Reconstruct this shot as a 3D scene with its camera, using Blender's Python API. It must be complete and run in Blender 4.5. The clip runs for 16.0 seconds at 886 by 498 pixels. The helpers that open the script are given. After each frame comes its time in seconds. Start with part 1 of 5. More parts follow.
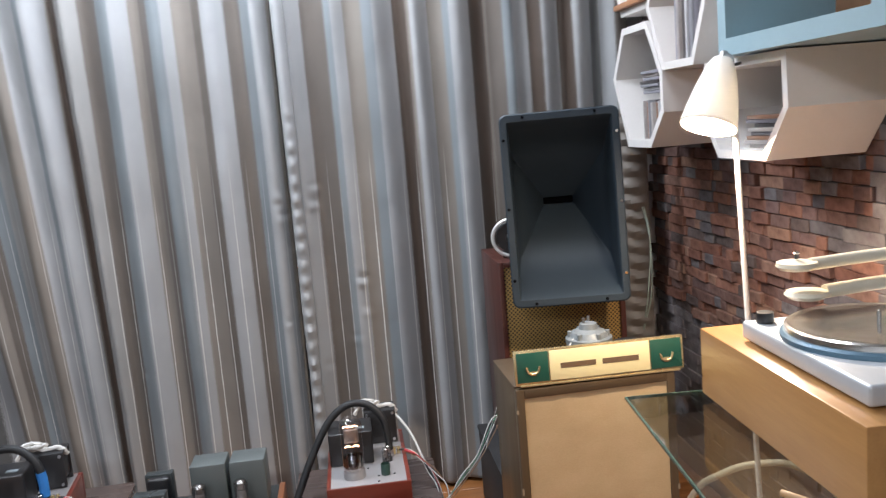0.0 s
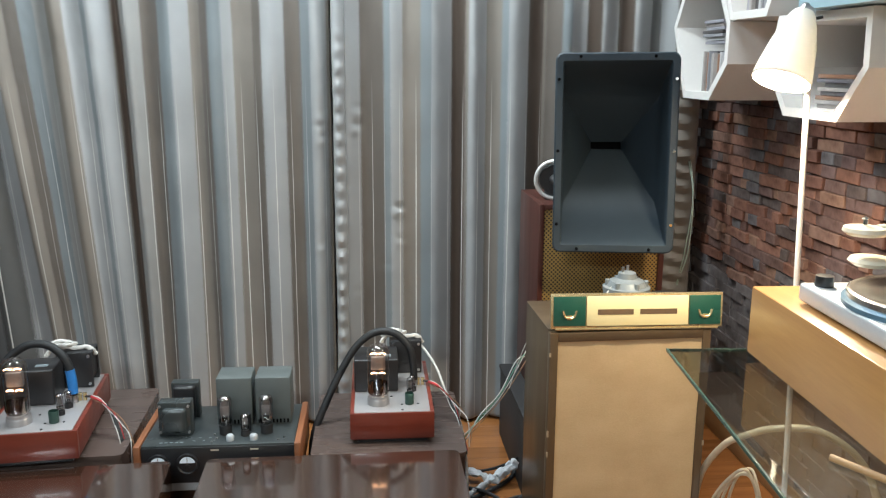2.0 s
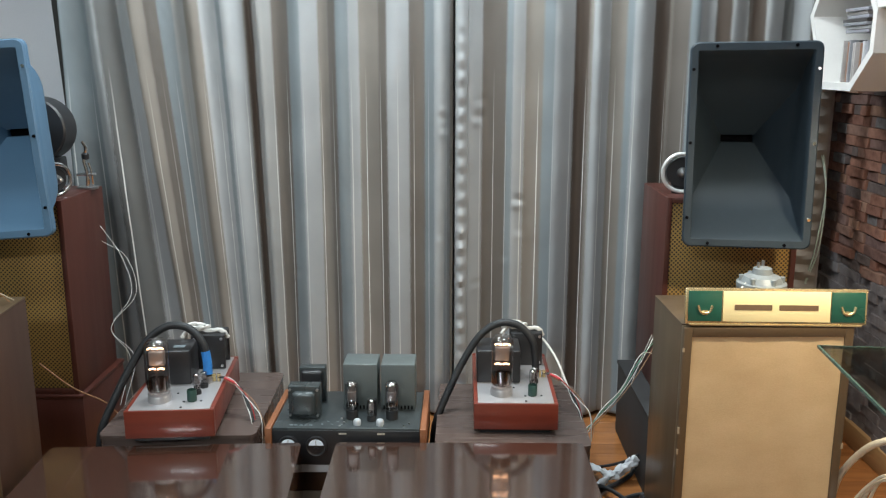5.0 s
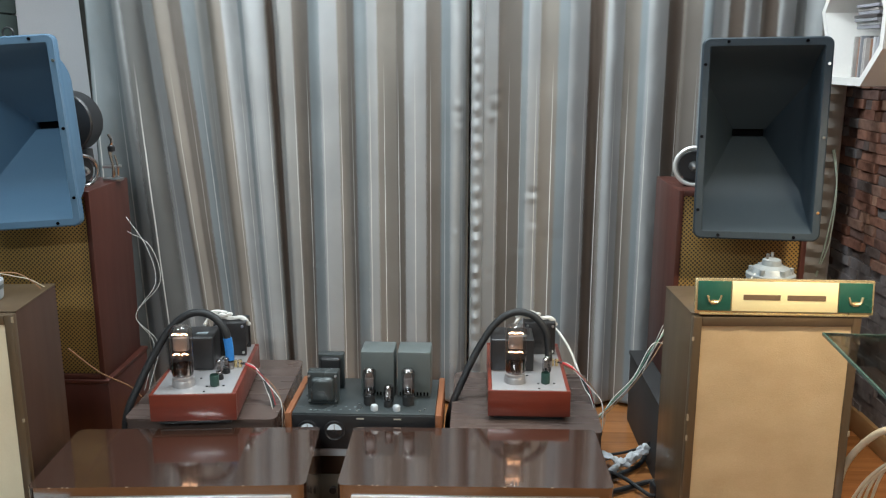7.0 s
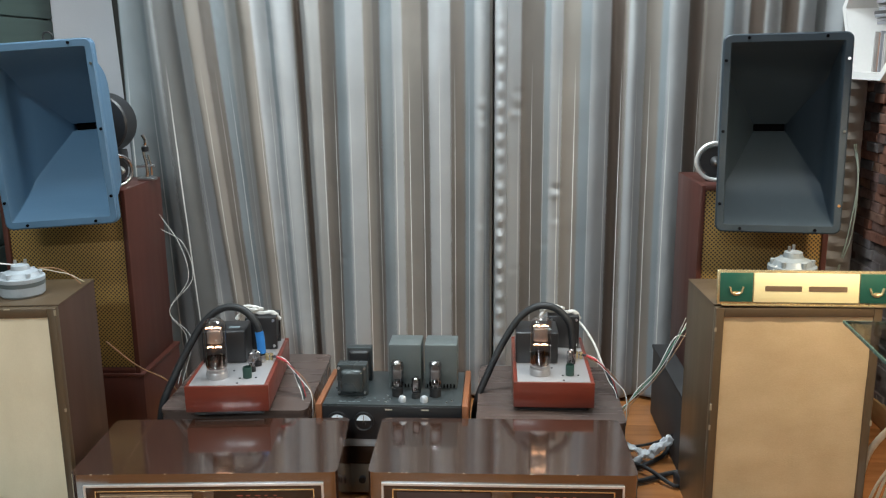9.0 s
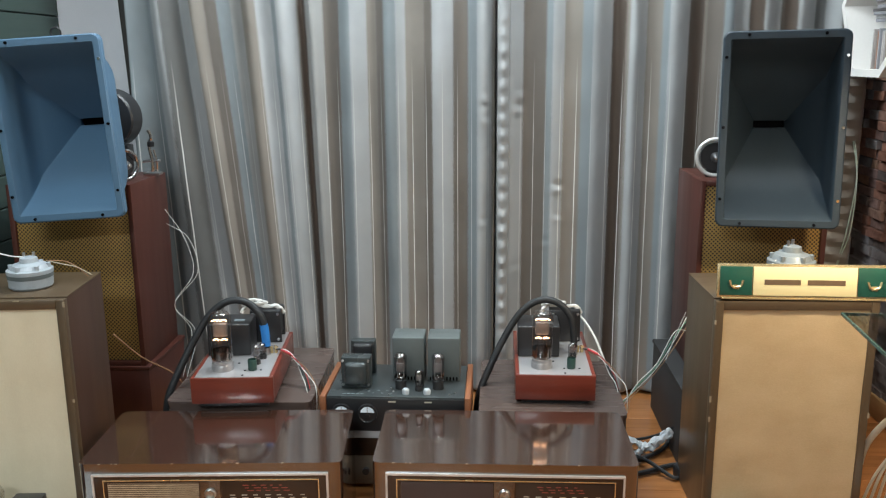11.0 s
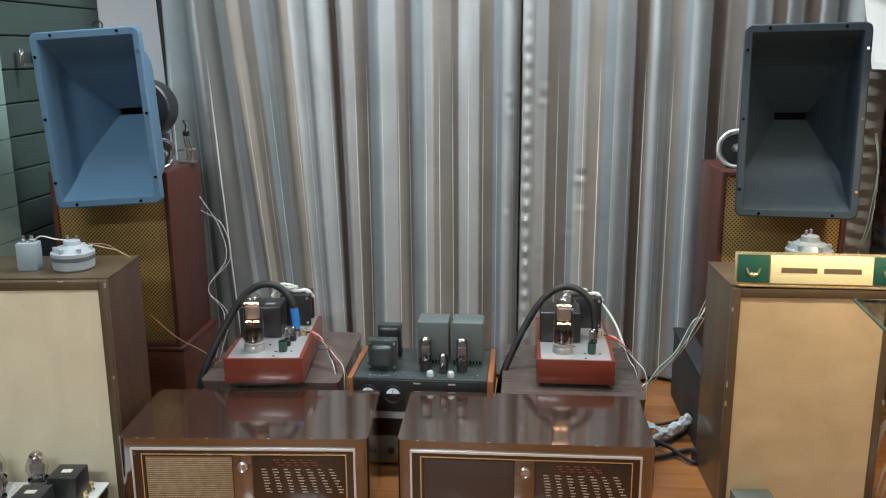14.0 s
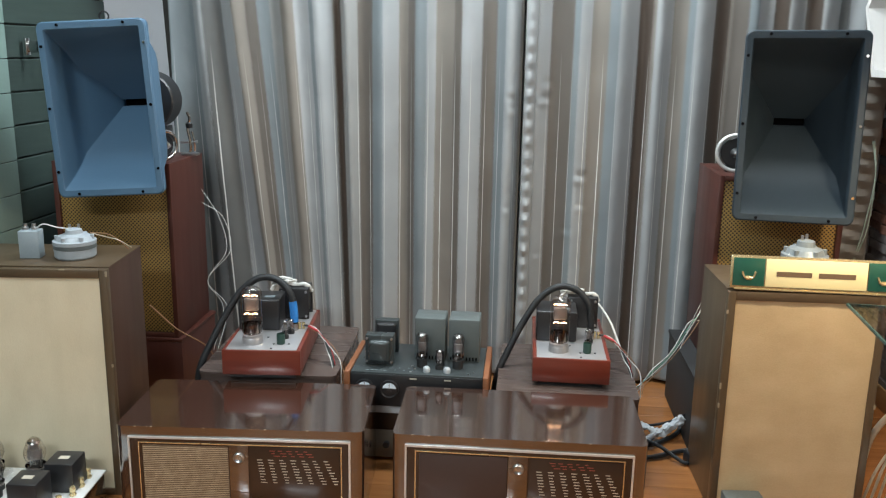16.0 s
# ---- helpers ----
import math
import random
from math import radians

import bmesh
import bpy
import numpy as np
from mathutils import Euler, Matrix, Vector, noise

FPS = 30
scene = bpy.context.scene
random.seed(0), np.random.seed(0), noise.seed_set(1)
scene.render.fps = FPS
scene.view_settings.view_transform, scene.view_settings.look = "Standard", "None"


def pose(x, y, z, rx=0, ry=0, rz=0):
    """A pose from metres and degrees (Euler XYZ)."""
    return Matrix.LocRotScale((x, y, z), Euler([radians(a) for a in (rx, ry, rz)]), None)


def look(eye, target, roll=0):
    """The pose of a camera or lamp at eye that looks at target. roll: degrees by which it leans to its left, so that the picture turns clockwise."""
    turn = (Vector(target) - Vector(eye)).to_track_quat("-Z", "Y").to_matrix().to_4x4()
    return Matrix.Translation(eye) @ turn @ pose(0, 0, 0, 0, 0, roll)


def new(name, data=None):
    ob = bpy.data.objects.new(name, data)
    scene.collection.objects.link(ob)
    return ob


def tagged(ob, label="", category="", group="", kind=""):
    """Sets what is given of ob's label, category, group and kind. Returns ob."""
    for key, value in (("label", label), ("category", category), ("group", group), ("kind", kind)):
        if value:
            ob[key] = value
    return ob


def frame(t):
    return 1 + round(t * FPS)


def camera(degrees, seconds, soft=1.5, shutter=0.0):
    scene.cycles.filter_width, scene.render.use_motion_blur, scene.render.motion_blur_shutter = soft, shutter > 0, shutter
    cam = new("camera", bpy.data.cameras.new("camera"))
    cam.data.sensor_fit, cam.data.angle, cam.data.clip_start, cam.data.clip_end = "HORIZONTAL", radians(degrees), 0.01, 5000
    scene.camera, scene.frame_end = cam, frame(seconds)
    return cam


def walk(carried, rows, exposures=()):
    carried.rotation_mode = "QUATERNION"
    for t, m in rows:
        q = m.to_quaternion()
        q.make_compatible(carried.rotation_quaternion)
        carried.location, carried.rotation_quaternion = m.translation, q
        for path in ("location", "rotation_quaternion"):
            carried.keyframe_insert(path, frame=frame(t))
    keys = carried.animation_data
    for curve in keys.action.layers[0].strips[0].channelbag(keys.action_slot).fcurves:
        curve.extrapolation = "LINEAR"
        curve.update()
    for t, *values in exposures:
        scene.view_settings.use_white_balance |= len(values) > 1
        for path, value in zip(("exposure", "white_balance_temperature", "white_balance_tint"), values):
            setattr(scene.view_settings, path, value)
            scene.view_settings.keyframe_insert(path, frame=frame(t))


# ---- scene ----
cam = camera(54.9, 16.0, soft=1.2, shutter=0.3)
PATH = [
    (0, (0.026, -0.172, 1.379), (0.244, 1.795, 1.088), -4.7),
    (0.5, (-0.028, -0.123, 1.352), (0.141, 1.845, 1.04), -1.3),
    (1, (-0.053, -0.094, 1.351), (0.13, 1.866, 0.999), 0.1),
    (1.5, (-0.038, -0.1, 1.357), (0.137, 1.845, 0.927), 0.3),
    (2, (-0.048, -0.135, 1.358), (0.128, 1.811, 0.931), 0.3),
    (2.5, (-0.094, -0.142, 1.357), (0.055, 1.806, 0.928), 0.0),
    (3, (-0.131, -0.153, 1.357), (-0.011, 1.797, 0.928), -0.3),
    (3.5, (-0.156, -0.143, 1.349), (-0.051, 1.809, 0.925), -0.4),
    (4, (-0.159, -0.126, 1.337), (-0.115, 1.828, 0.914), -0.3),
    (4.2, (-0.162, -0.125, 1.337), (-0.139, 1.829, 0.913), -0.2),
    (6.5, (-0.169, -0.187, 1.335), (-0.219, 1.763, 0.894), 0.1),
    (7, (-0.168, -0.202, 1.335), (-0.228, 1.748, 0.894), 0.1),
    (7.5, (-0.172, -0.22, 1.337), (-0.234, 1.728, 0.892), 0.1),
    (8, (-0.153, -0.236, 1.335), (-0.233, 1.712, 0.89), 0.0),
    (8.5, (-0.186, -0.26, 1.332), (-0.271, 1.689, 0.888), -0.3),
    (9, (-0.182, -0.264, 1.326), (-0.29, 1.685, 0.89), -0.5),
    (11.5, (-0.195, -0.31, 1.317), (-0.3, 1.639, 0.879), -0.3),
    (12, (-0.198, -0.322, 1.317), (-0.3, 1.627, 0.88), -0.2),
    (12.5, (-0.172, -0.331, 1.326), (-0.29, 1.616, 0.884), -0.3),
    (13, (-0.171, -0.351, 1.319), (-0.345, 1.591, 0.871), -0.5),
    (13.5, (-0.184, -0.361, 1.318), (-0.36, 1.579, 0.864), -0.5),
    (14, (-0.18, -0.378, 1.316), (-0.349, 1.562, 0.863), -0.3),
    (14.5, (-0.175, -0.382, 1.318), (-0.339, 1.559, 0.864), 0.0),
    (15, (-0.182, -0.39, 1.314), (-0.347, 1.55, 0.86), 0.4),
    (15.5, (-0.179, -0.399, 1.315), (-0.345, 1.542, 0.862), 0.7),
    (16, (-0.18, -0.4, 1.314), (-0.345, 1.54, 0.859), 1.0),
]
walk(cam, [(t, look(eye, target, roll)) for t, eye, target, roll in PATH], exposures=[(0, 0.0, 6450, 20), (0.5, 0.03, 6500, 16), (1.5, 0.11, 6500, 10), (4, 0.17, 6500, 10), (16, 0.17, 6500, 10)])

# ---------------------------------------------------------------- light
world = bpy.data.worlds.new("world")
scene.world = world
world.use_nodes = True
world.node_tree.nodes["Background"].inputs[0].default_value = (0.75, 0.85, 1.0, 1)
world.node_tree.nodes["Background"].inputs[1].default_value = 0.02


def area_lamp(name, at, target, sx, sy, watts, colour):
    data = bpy.data.lights.new(name, "AREA")
    data.shape, data.size, data.size_y, data.energy, data.color = "RECTANGLE", sx, sy, watts, colour
    ob = new(name, data)
    ob.matrix_world = look(at, target)
    return ob


CEIL = 2.62
COOL, WARM = (0.825, 0.95, 1.0), (1.0, 0.85, 0.62)
# all out of view; the fourth is a fill added to brighten the left loudspeaker
# the pair at y 1.84 is placed for the horns' shading
LIGHTS = [(-0.35, 2.55, 41, 1.15), (-1.52, 1.84, 9, 0.55), (0.45, 1.84, 12, 0.55), (-1.42, 0.75, 19, 0.55), (-1.10, -1.45, 72, 1.15)]
for lx, ly, watts, long in LIGHTS:
    area_lamp("ceiling_lamp", (lx, ly, CEIL - 0.075), (lx, ly + 0.001, 0), long, 0.28, watts, COOL)
bulb = bpy.data.lights.new("bulb", "POINT")
bulb.energy, bulb.color, bulb.shadow_soft_size = 36.0, WARM, 0.03


# ---------------------------------------------------------------- materials
def material(name, colour, rough=0.5, metal=0.0, second=None, scale=8.0, grain=60.0, bump=0.1, stretch=(1, 1, 1),
             vary=0.0, ramp=None, coat=0.0, spec=0.5, alpha_glass=False, emit=0.0, rough2=None):
    """Two scales of variation between colour and second, with fine relief. vary: per-object change; ramp: colours picked per object."""
    m = bpy.data.materials.new(name)
    m.use_nodes = True
    nt = m.node_tree
    b = nt.nodes["Principled BSDF"]
    L = nt.links.new
    N = nt.nodes.new
    tc = N("ShaderNodeTexCoord")
    mp = N("ShaderNodeMapping")
    mp.inputs["Scale"].default_value = stretch
    L(tc.outputs["Object"], mp.inputs["Vector"])
    big, fine = N("ShaderNodeTexNoise"), N("ShaderNodeTexNoise")
    for n, s in ((big, scale), (fine, grain)):
        n.inputs["Scale"].default_value = s
        n.inputs["Detail"].default_value = 5
        L(mp.outputs[0], n.inputs["Vector"])
    second = second or tuple(c * 0.72 for c in colour)
    mixn = N("ShaderNodeMix")
    mixn.data_type = "RGBA"
    mixn.inputs[6].default_value = (*colour, 1)
    mixn.inputs[7].default_value = (*second, 1)
    addn = N("ShaderNodeMath")
    addn.operation = "MULTIPLY_ADD"
    L(fine.outputs[0], addn.inputs[0])
    addn.inputs[1].default_value = 0.6
    half = N("ShaderNodeMath")
    half.operation = "MULTIPLY_ADD"
    L(big.outputs[0], half.inputs[0])
    half.inputs[1].default_value, half.inputs[2].default_value = 1.6, -0.6
    L(half.outputs[0], addn.inputs[2])
    L(addn.outputs[0], mixn.inputs[0])
    out = mixn.outputs[2]
    if ramp or vary:
        info = N("ShaderNodeObjectInfo")
        if ramp:
            cr = N("ShaderNodeValToRGB")
            cr.color_ramp.interpolation = "CONSTANT"
            while len(cr.color_ramp.elements) < len(ramp):
                cr.color_ramp.elements.new(0.5)
            for k, c in enumerate(ramp):
                cr.color_ramp.elements[k].position = k / len(ramp)
                cr.color_ramp.elements[k].color = (*c, 1)
            L(info.outputs["Random"], cr.inputs[0])
            mul = N("ShaderNodeMix")
            mul.data_type, mul.blend_type = "RGBA", "MULTIPLY"
            mul.inputs[0].default_value = 1
            L(cr.outputs[0], mul.inputs[6])
            L(out, mul.inputs[7])
            out = mul.outputs[2]
        else:
            hs = N("ShaderNodeHueSaturation")
            mr = N("ShaderNodeMapRange")
            mr.inputs[3].default_value, mr.inputs[4].default_value = 1 - vary, 1 + vary
            L(info.outputs["Random"], mr.inputs[0])
            L(mr.outputs[0], hs.inputs["Value"])
            L(out, hs.inputs["Color"])
            out = hs.outputs[0]
    L(out, b.inputs["Base Color"])
    b.inputs["Metallic"].default_value = metal
    b.inputs["Specular IOR Level"].default_value = spec
    rr = N("ShaderNodeMapRange")
    rr.inputs[3].default_value = max(0.02, rough - 0.06)
    rr.inputs[4].default_value = min(1, rough + 0.08) if rough2 is None else rough2
    L(big.outputs[0], rr.inputs[0])
    L(rr.outputs[0], b.inputs["Roughness"])
    b.inputs["Coat Weight"].default_value = coat
    b.inputs["Coat Roughness"].default_value = 0.08
    if bump:
        bp = N("ShaderNodeBump")
        bp.inputs["Strength"].default_value = bump
        bp.inputs["Distance"].default_value = 0.002
        L(fine.outputs[0], bp.inputs["Height"])
        L(bp.outputs[0], b.inputs["Normal"])
    if emit:
        b.inputs["Emission Color"].default_value = (*colour, 1)
        b.inputs["Emission Strength"].default_value = emit
    return m


def glass_material(name, tint, rough=0.02, face=0.05, rim=0.75):
    """Thin glass: clear, with a gloss that grows towards grazing angles."""
    m = bpy.data.materials.new(name)
    m.use_nodes = True
    nt = m.node_tree
    nt.nodes.remove(nt.nodes["Principled BSDF"])
    tr, gl, mx, lw = (nt.nodes.new(k) for k in ("ShaderNodeBsdfTransparent", "ShaderNodeBsdfGlossy", "ShaderNodeMixShader", "ShaderNodeLayerWeight"))
    tr.inputs[0].default_value = (*tint, 1)
    gl.inputs["Roughness"].default_value = rough
    pw, ma = nt.nodes.new("ShaderNodeMath"), nt.nodes.new("ShaderNodeMath")
    pw.operation, ma.operation = "POWER", "MULTIPLY_ADD"
    pw.inputs[1].default_value = 3.6
    ma.inputs[1].default_value, ma.inputs[2].default_value = rim, face
    nt.links.new(lw.outputs["Facing"], pw.inputs[0])
    nt.links.new(pw.outputs[0], ma.inputs[0])
    nt.links.new(ma.outputs[0], mx.inputs[0])
    nt.links.new(tr.outputs[0], mx.inputs[1])
    nt.links.new(gl.outputs[0], mx.inputs[2])
    nt.links.new(mx.outputs[0], nt.nodes["Material Output"].inputs[0])
    return m


def shade_material():
    """White enamel thin enough to let lamplight through."""
    m = material("translucent_white_shade", (0.86, 0.85, 0.82), 0.35, second=(0.82, 0.81, 0.78), scale=3, grain=100, bump=0.02)
    nt = m.node_tree
    b, out = nt.nodes["Principled BSDF"], nt.nodes["Material Output"]
    tl, mx = nt.nodes.new("ShaderNodeBsdfTranslucent"), nt.nodes.new("ShaderNodeMixShader")
    tl.inputs[0].default_value = (0.95, 0.93, 0.88, 1)
    mx.inputs[0].default_value = 0.09
    nt.links.new(b.outputs[0], mx.inputs[1])
    nt.links.new(tl.outputs[0], mx.inputs[2])
    nt.links.new(mx.outputs[0], out.inputs[0])
    return m


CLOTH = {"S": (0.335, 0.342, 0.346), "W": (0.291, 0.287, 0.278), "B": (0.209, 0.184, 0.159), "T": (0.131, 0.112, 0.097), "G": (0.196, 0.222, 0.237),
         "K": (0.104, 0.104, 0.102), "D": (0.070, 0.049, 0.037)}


def curtain_material(name, bands):
    """Satin in bands (centimetre and colour across the cloth), with thin pale threads in its lower part."""
    m = material(name, (0.5, 0.5, 0.5), 0.40, 0.0, scale=3, grain=350, bump=0.12, stretch=(1, 1, 0.15))
    nt = m.node_tree
    b = nt.nodes["Principled BSDF"]
    L, N = nt.links.new, nt.nodes.new
    def math_node(op, a, v):
        n = N("ShaderNodeMath")
        n.operation = op
        L(a, n.inputs[0])
        if isinstance(v, (int, float)):
            n.inputs[1].default_value = v
        else:
            L(v, n.inputs[1])
        return n.outputs[0]
    at = N("ShaderNodeAttribute")
    at.attribute_name = "cloth"
    sep = N("ShaderNodeSeparateXYZ")
    L(at.outputs["Vector"], sep.inputs[0])
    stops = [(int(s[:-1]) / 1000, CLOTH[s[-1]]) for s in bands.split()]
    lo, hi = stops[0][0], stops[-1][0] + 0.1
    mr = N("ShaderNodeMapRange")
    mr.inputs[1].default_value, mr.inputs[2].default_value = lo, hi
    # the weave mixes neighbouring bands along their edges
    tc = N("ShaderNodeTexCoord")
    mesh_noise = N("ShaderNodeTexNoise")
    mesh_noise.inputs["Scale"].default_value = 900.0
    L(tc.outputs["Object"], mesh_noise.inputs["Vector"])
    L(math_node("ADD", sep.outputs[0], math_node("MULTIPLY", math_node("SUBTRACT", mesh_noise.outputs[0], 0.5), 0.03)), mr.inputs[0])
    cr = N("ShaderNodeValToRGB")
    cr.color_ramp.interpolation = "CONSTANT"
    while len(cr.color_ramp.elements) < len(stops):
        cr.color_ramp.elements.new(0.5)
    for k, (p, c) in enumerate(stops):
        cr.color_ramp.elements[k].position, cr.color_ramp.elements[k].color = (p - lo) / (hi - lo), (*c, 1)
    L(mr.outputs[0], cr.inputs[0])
    # threads at uneven spacing along the cloth
    nz = N("ShaderNodeTexNoise")
    nz.noise_dimensions = "1D"
    nz.inputs["Scale"].default_value = 4.0
    L(sep.outputs[0], nz.inputs["W"])
    warp = math_node("ADD", math_node("MULTIPLY", sep.outputs[0], 1 / 0.056), math_node("MULTIPLY", nz.outputs[0], 1.2))
    strength = N("ShaderNodeTexWhiteNoise")
    strength.noise_dimensions = "1D"
    L(math_node("FLOOR", warp, 0), strength.inputs["W"])
    line = math_node("MULTIPLY", math_node("LESS_THAN", math_node("FRACT", warp, 0), 0.046), math_node("ADD", math_node("MULTIPLY", strength.outputs[0], 0.75), 0.3))
    fade = N("ShaderNodeMapRange")
    fade.inputs[1].default_value, fade.inputs[2].default_value = 1.32, 0.92
    L(sep.outputs[1], fade.inputs[0])
    mx = N("ShaderNodeMix")
    mx.data_type = "RGBA"
    mx.inputs[7].default_value = (0.80, 0.79, 0.75, 1)
    L(math_node("MULTIPLY", line, fade.outputs[0]), mx.inputs[0])
    L(cr.outputs[0], mx.inputs[6])
    # cloudy soiling on the bands
    soil = N("ShaderNodeTexNoise")
    soil.inputs["Scale"].default_value = 5.0
    soil.inputs["Detail"].default_value = 6
    L(tc.outputs["Object"], soil.inputs["Vector"])
    hs = N("ShaderNodeHueSaturation")
    vr = N("ShaderNodeMapRange")
    vr.inputs[3].default_value, vr.inputs[4].default_value = 0.82, 1.16
    L(soil.outputs[0], vr.inputs[0])
    L(vr.outputs[0], hs.inputs["Value"])
    L(mx.outputs[2], hs.inputs["Color"])
    L(hs.outputs[0], b.inputs["Base Color"])
    b.inputs["Sheen Weight"].default_value = 0.1
    return m


def grille_material(name, dark, light, pitch):
    """Woven loudspeaker cloth: a diagonal dot weave."""
    m = material(name, light, 0.6, 0.25, scale=4, grain=200, bump=0.15)
    nt = m.node_tree
    b = nt.nodes["Principled BSDF"]
    L, N = nt.links.new, nt.nodes.new
    tc = N("ShaderNodeTexCoord")
    sep = N("ShaderNodeSeparateXYZ")
    L(tc.outputs["Object"], sep.inputs[0])
    waves = []
    for sign in (1, -1):
        a = N("ShaderNodeMath")
        a.operation = "MULTIPLY_ADD"
        L(sep.outputs[2], a.inputs[0])
        a.inputs[1].default_value = sign
        L(sep.outputs[0], a.inputs[2])
        s = N("ShaderNodeMath")
        s.operation = "MULTIPLY"
        s.inputs[1].default_value = 2 * math.pi / pitch
        L(a.outputs[0], s.inputs[0])
        w = N("ShaderNodeMath")
        w.operation = "SINE"
        L(s.outputs[0], w.inputs[0])
        waves.append(w)
    p = N("ShaderNodeMath")
    p.operation = "ADD"
    L(waves[0].outputs[0], p.inputs[0])
    L(waves[1].outputs[0], p.inputs[1])
    mr = N("ShaderNodeMapRange")
    mr.inputs[1].default_value, mr.inputs[2].default_value = 0.1, 0.9
    L(p.outputs[0], mr.inputs[0])
    mx = N("ShaderNodeMix")
    mx.data_type = "RGBA"
    mx.inputs[6].default_value, mx.inputs[7].default_value = (*light, 1), (*dark, 1)
    L(mr.outputs[0], mx.inputs[0])
    L(mx.outputs[2], b.inputs["Base Color"])
    return m


M = {}
# most dark bands lie in the fold valleys, most pale ones on the crests
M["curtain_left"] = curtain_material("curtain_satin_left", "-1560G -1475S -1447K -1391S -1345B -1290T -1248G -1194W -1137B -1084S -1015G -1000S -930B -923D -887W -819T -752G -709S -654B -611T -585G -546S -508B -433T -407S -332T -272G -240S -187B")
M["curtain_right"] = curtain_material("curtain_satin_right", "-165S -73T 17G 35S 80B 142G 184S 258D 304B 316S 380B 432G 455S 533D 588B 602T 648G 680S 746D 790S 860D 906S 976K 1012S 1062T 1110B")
M["white_wall"] = material("painted_wall", (0.70, 0.70, 0.73), 0.7, second=(0.62, 0.62, 0.66), scale=3, grain=150, bump=0.08)
# colours of the unseen back wall and ceiling, dulled to lower bounced light
M["dim_wall"] = material("dim_bounce_tan", (0.34, 0.29, 0.23), 0.7, second=(0.29, 0.25, 0.2), scale=3, grain=150, bump=0.08)
M["plaster"] = material("ceiling_plaster", (0.6, 0.6, 0.58), 0.85, second=(0.54, 0.54, 0.52), scale=2, grain=120, bump=0.1)
# one green wall in two tones: the shaded planks and their lit strip
M["plank_green"] = material("green_painted_plank", (0.052, 0.080, 0.070), 0.55, second=(0.040, 0.062, 0.055), scale=5, grain=60, bump=0.12, stretch=(8, 0.6, 8), vary=0.12)
M["lit_green"] = material("lit_plank_green", (0.26, 0.36, 0.32), 0.5, second=(0.21, 0.30, 0.27), scale=3, grain=80, bump=0.08)
M["dark_brown"] = material("dark_brown_paint", (0.022, 0.02, 0.018), 0.5, second=(0.04, 0.035, 0.03), scale=6, grain=90)
M["stone"] = material("split_stone", (1, 1, 1), 0.78, second=(0.42, 0.37, 0.36), scale=16, grain=60, bump=1.0, spec=0.3,
                      ramp=[(0.260, 0.123, 0.088), (0.350, 0.172, 0.121), (0.203, 0.113, 0.092), (0.230, 0.138, 0.116), (0.315, 0.184, 0.139),
                            (0.155, 0.118, 0.108), (0.226, 0.204, 0.205), (0.392, 0.226, 0.157), (0.225, 0.140, 0.126), (0.173, 0.159, 0.167), (0.298, 0.143, 0.098)])
M["mortar"] = material("dark_joint", (0.09, 0.055, 0.042), 0.9, scale=10, grain=90, bump=0.3)
M["floor_wood"] = material("lacquered_floor_wood", (0.42, 0.17, 0.055), 0.22, second=(0.26, 0.095, 0.03), scale=5, grain=38, bump=0.05, stretch=(0.5, 7, 7), vary=0.16, coat=0.4)
M["pine"] = material("pale_baseboard_wood", (0.46, 0.28, 0.13), 0.4, second=(0.36, 0.2, 0.085), scale=5, grain=40, bump=0.08, stretch=(8, 0.6, 8))
M["radio_brown"] = material("brown_polished_veneer", (0.050, 0.023, 0.015), 0.12, second=(0.033, 0.015, 0.010), scale=6, grain=45, bump=0.03, stretch=(0.5, 7, 7), coat=1.0, spec=0.7)
M["radio_brown"].node_tree.nodes["Principled BSDF"].inputs["Coat IOR"].default_value = 2.3
M["stand_brown"] = material("brown_laminate", (0.105, 0.075, 0.065), 0.26, second=(0.082, 0.058, 0.05), scale=5, grain=60, bump=0.06, stretch=(0.6, 5, 5))
M["box_brown"] = material("olive_brown_lacquer", (0.098, 0.066, 0.036), 0.36, second=(0.078, 0.05, 0.028), scale=4, grain=50, bump=0.08, stretch=(5, 5, 0.6), coat=0.15)
M["box_side"] = material("walnut_lacquer", (0.07, 0.036, 0.024), 0.42, second=(0.05, 0.025, 0.017), scale=4, grain=50, bump=0.08, stretch=(5, 5, 0.6))
M["linen"] = material("beige_speaker_cloth", (0.60, 0.455, 0.275), 0.9, second=(0.47, 0.34, 0.19), scale=7, grain=260, bump=0.25, spec=0.2, stretch=(0.8, 1, 1.5))
M["linen_pale"] = material("pale_speaker_cloth", (0.76, 0.67, 0.49), 0.9, second=(0.65, 0.56, 0.39), scale=7, grain=260, bump=0.25, spec=0.2, stretch=(1.5, 1, 0.8))
M["red_walnut"] = material("red_brown_veneer", (0.085, 0.025, 0.017), 0.38, second=(0.06, 0.017, 0.012), scale=4, grain=45, bump=0.06, stretch=(6, 6, 0.5))
M["gold_grille"] = grille_material("gold_woven_grille", (0.03, 0.02, 0.012), (0.33, 0.20, 0.055), 0.0135)
M["radio_weave"] = grille_material("brown_woven_grille", (0.05, 0.026, 0.015), (0.24, 0.15, 0.085), 0.0075)
M["black_side"] = material("matt_black_panel", (0.018, 0.017, 0.018), 0.65, second=(0.028, 0.026, 0.026), scale=6, grain=80, bump=0.1)
M["horn_black"] = material("black_moulded_plastic", (0.029, 0.043, 0.056), 0.5, second=(0.024, 0.035, 0.046), scale=4, grain=220, bump=0.10, spec=0.35)
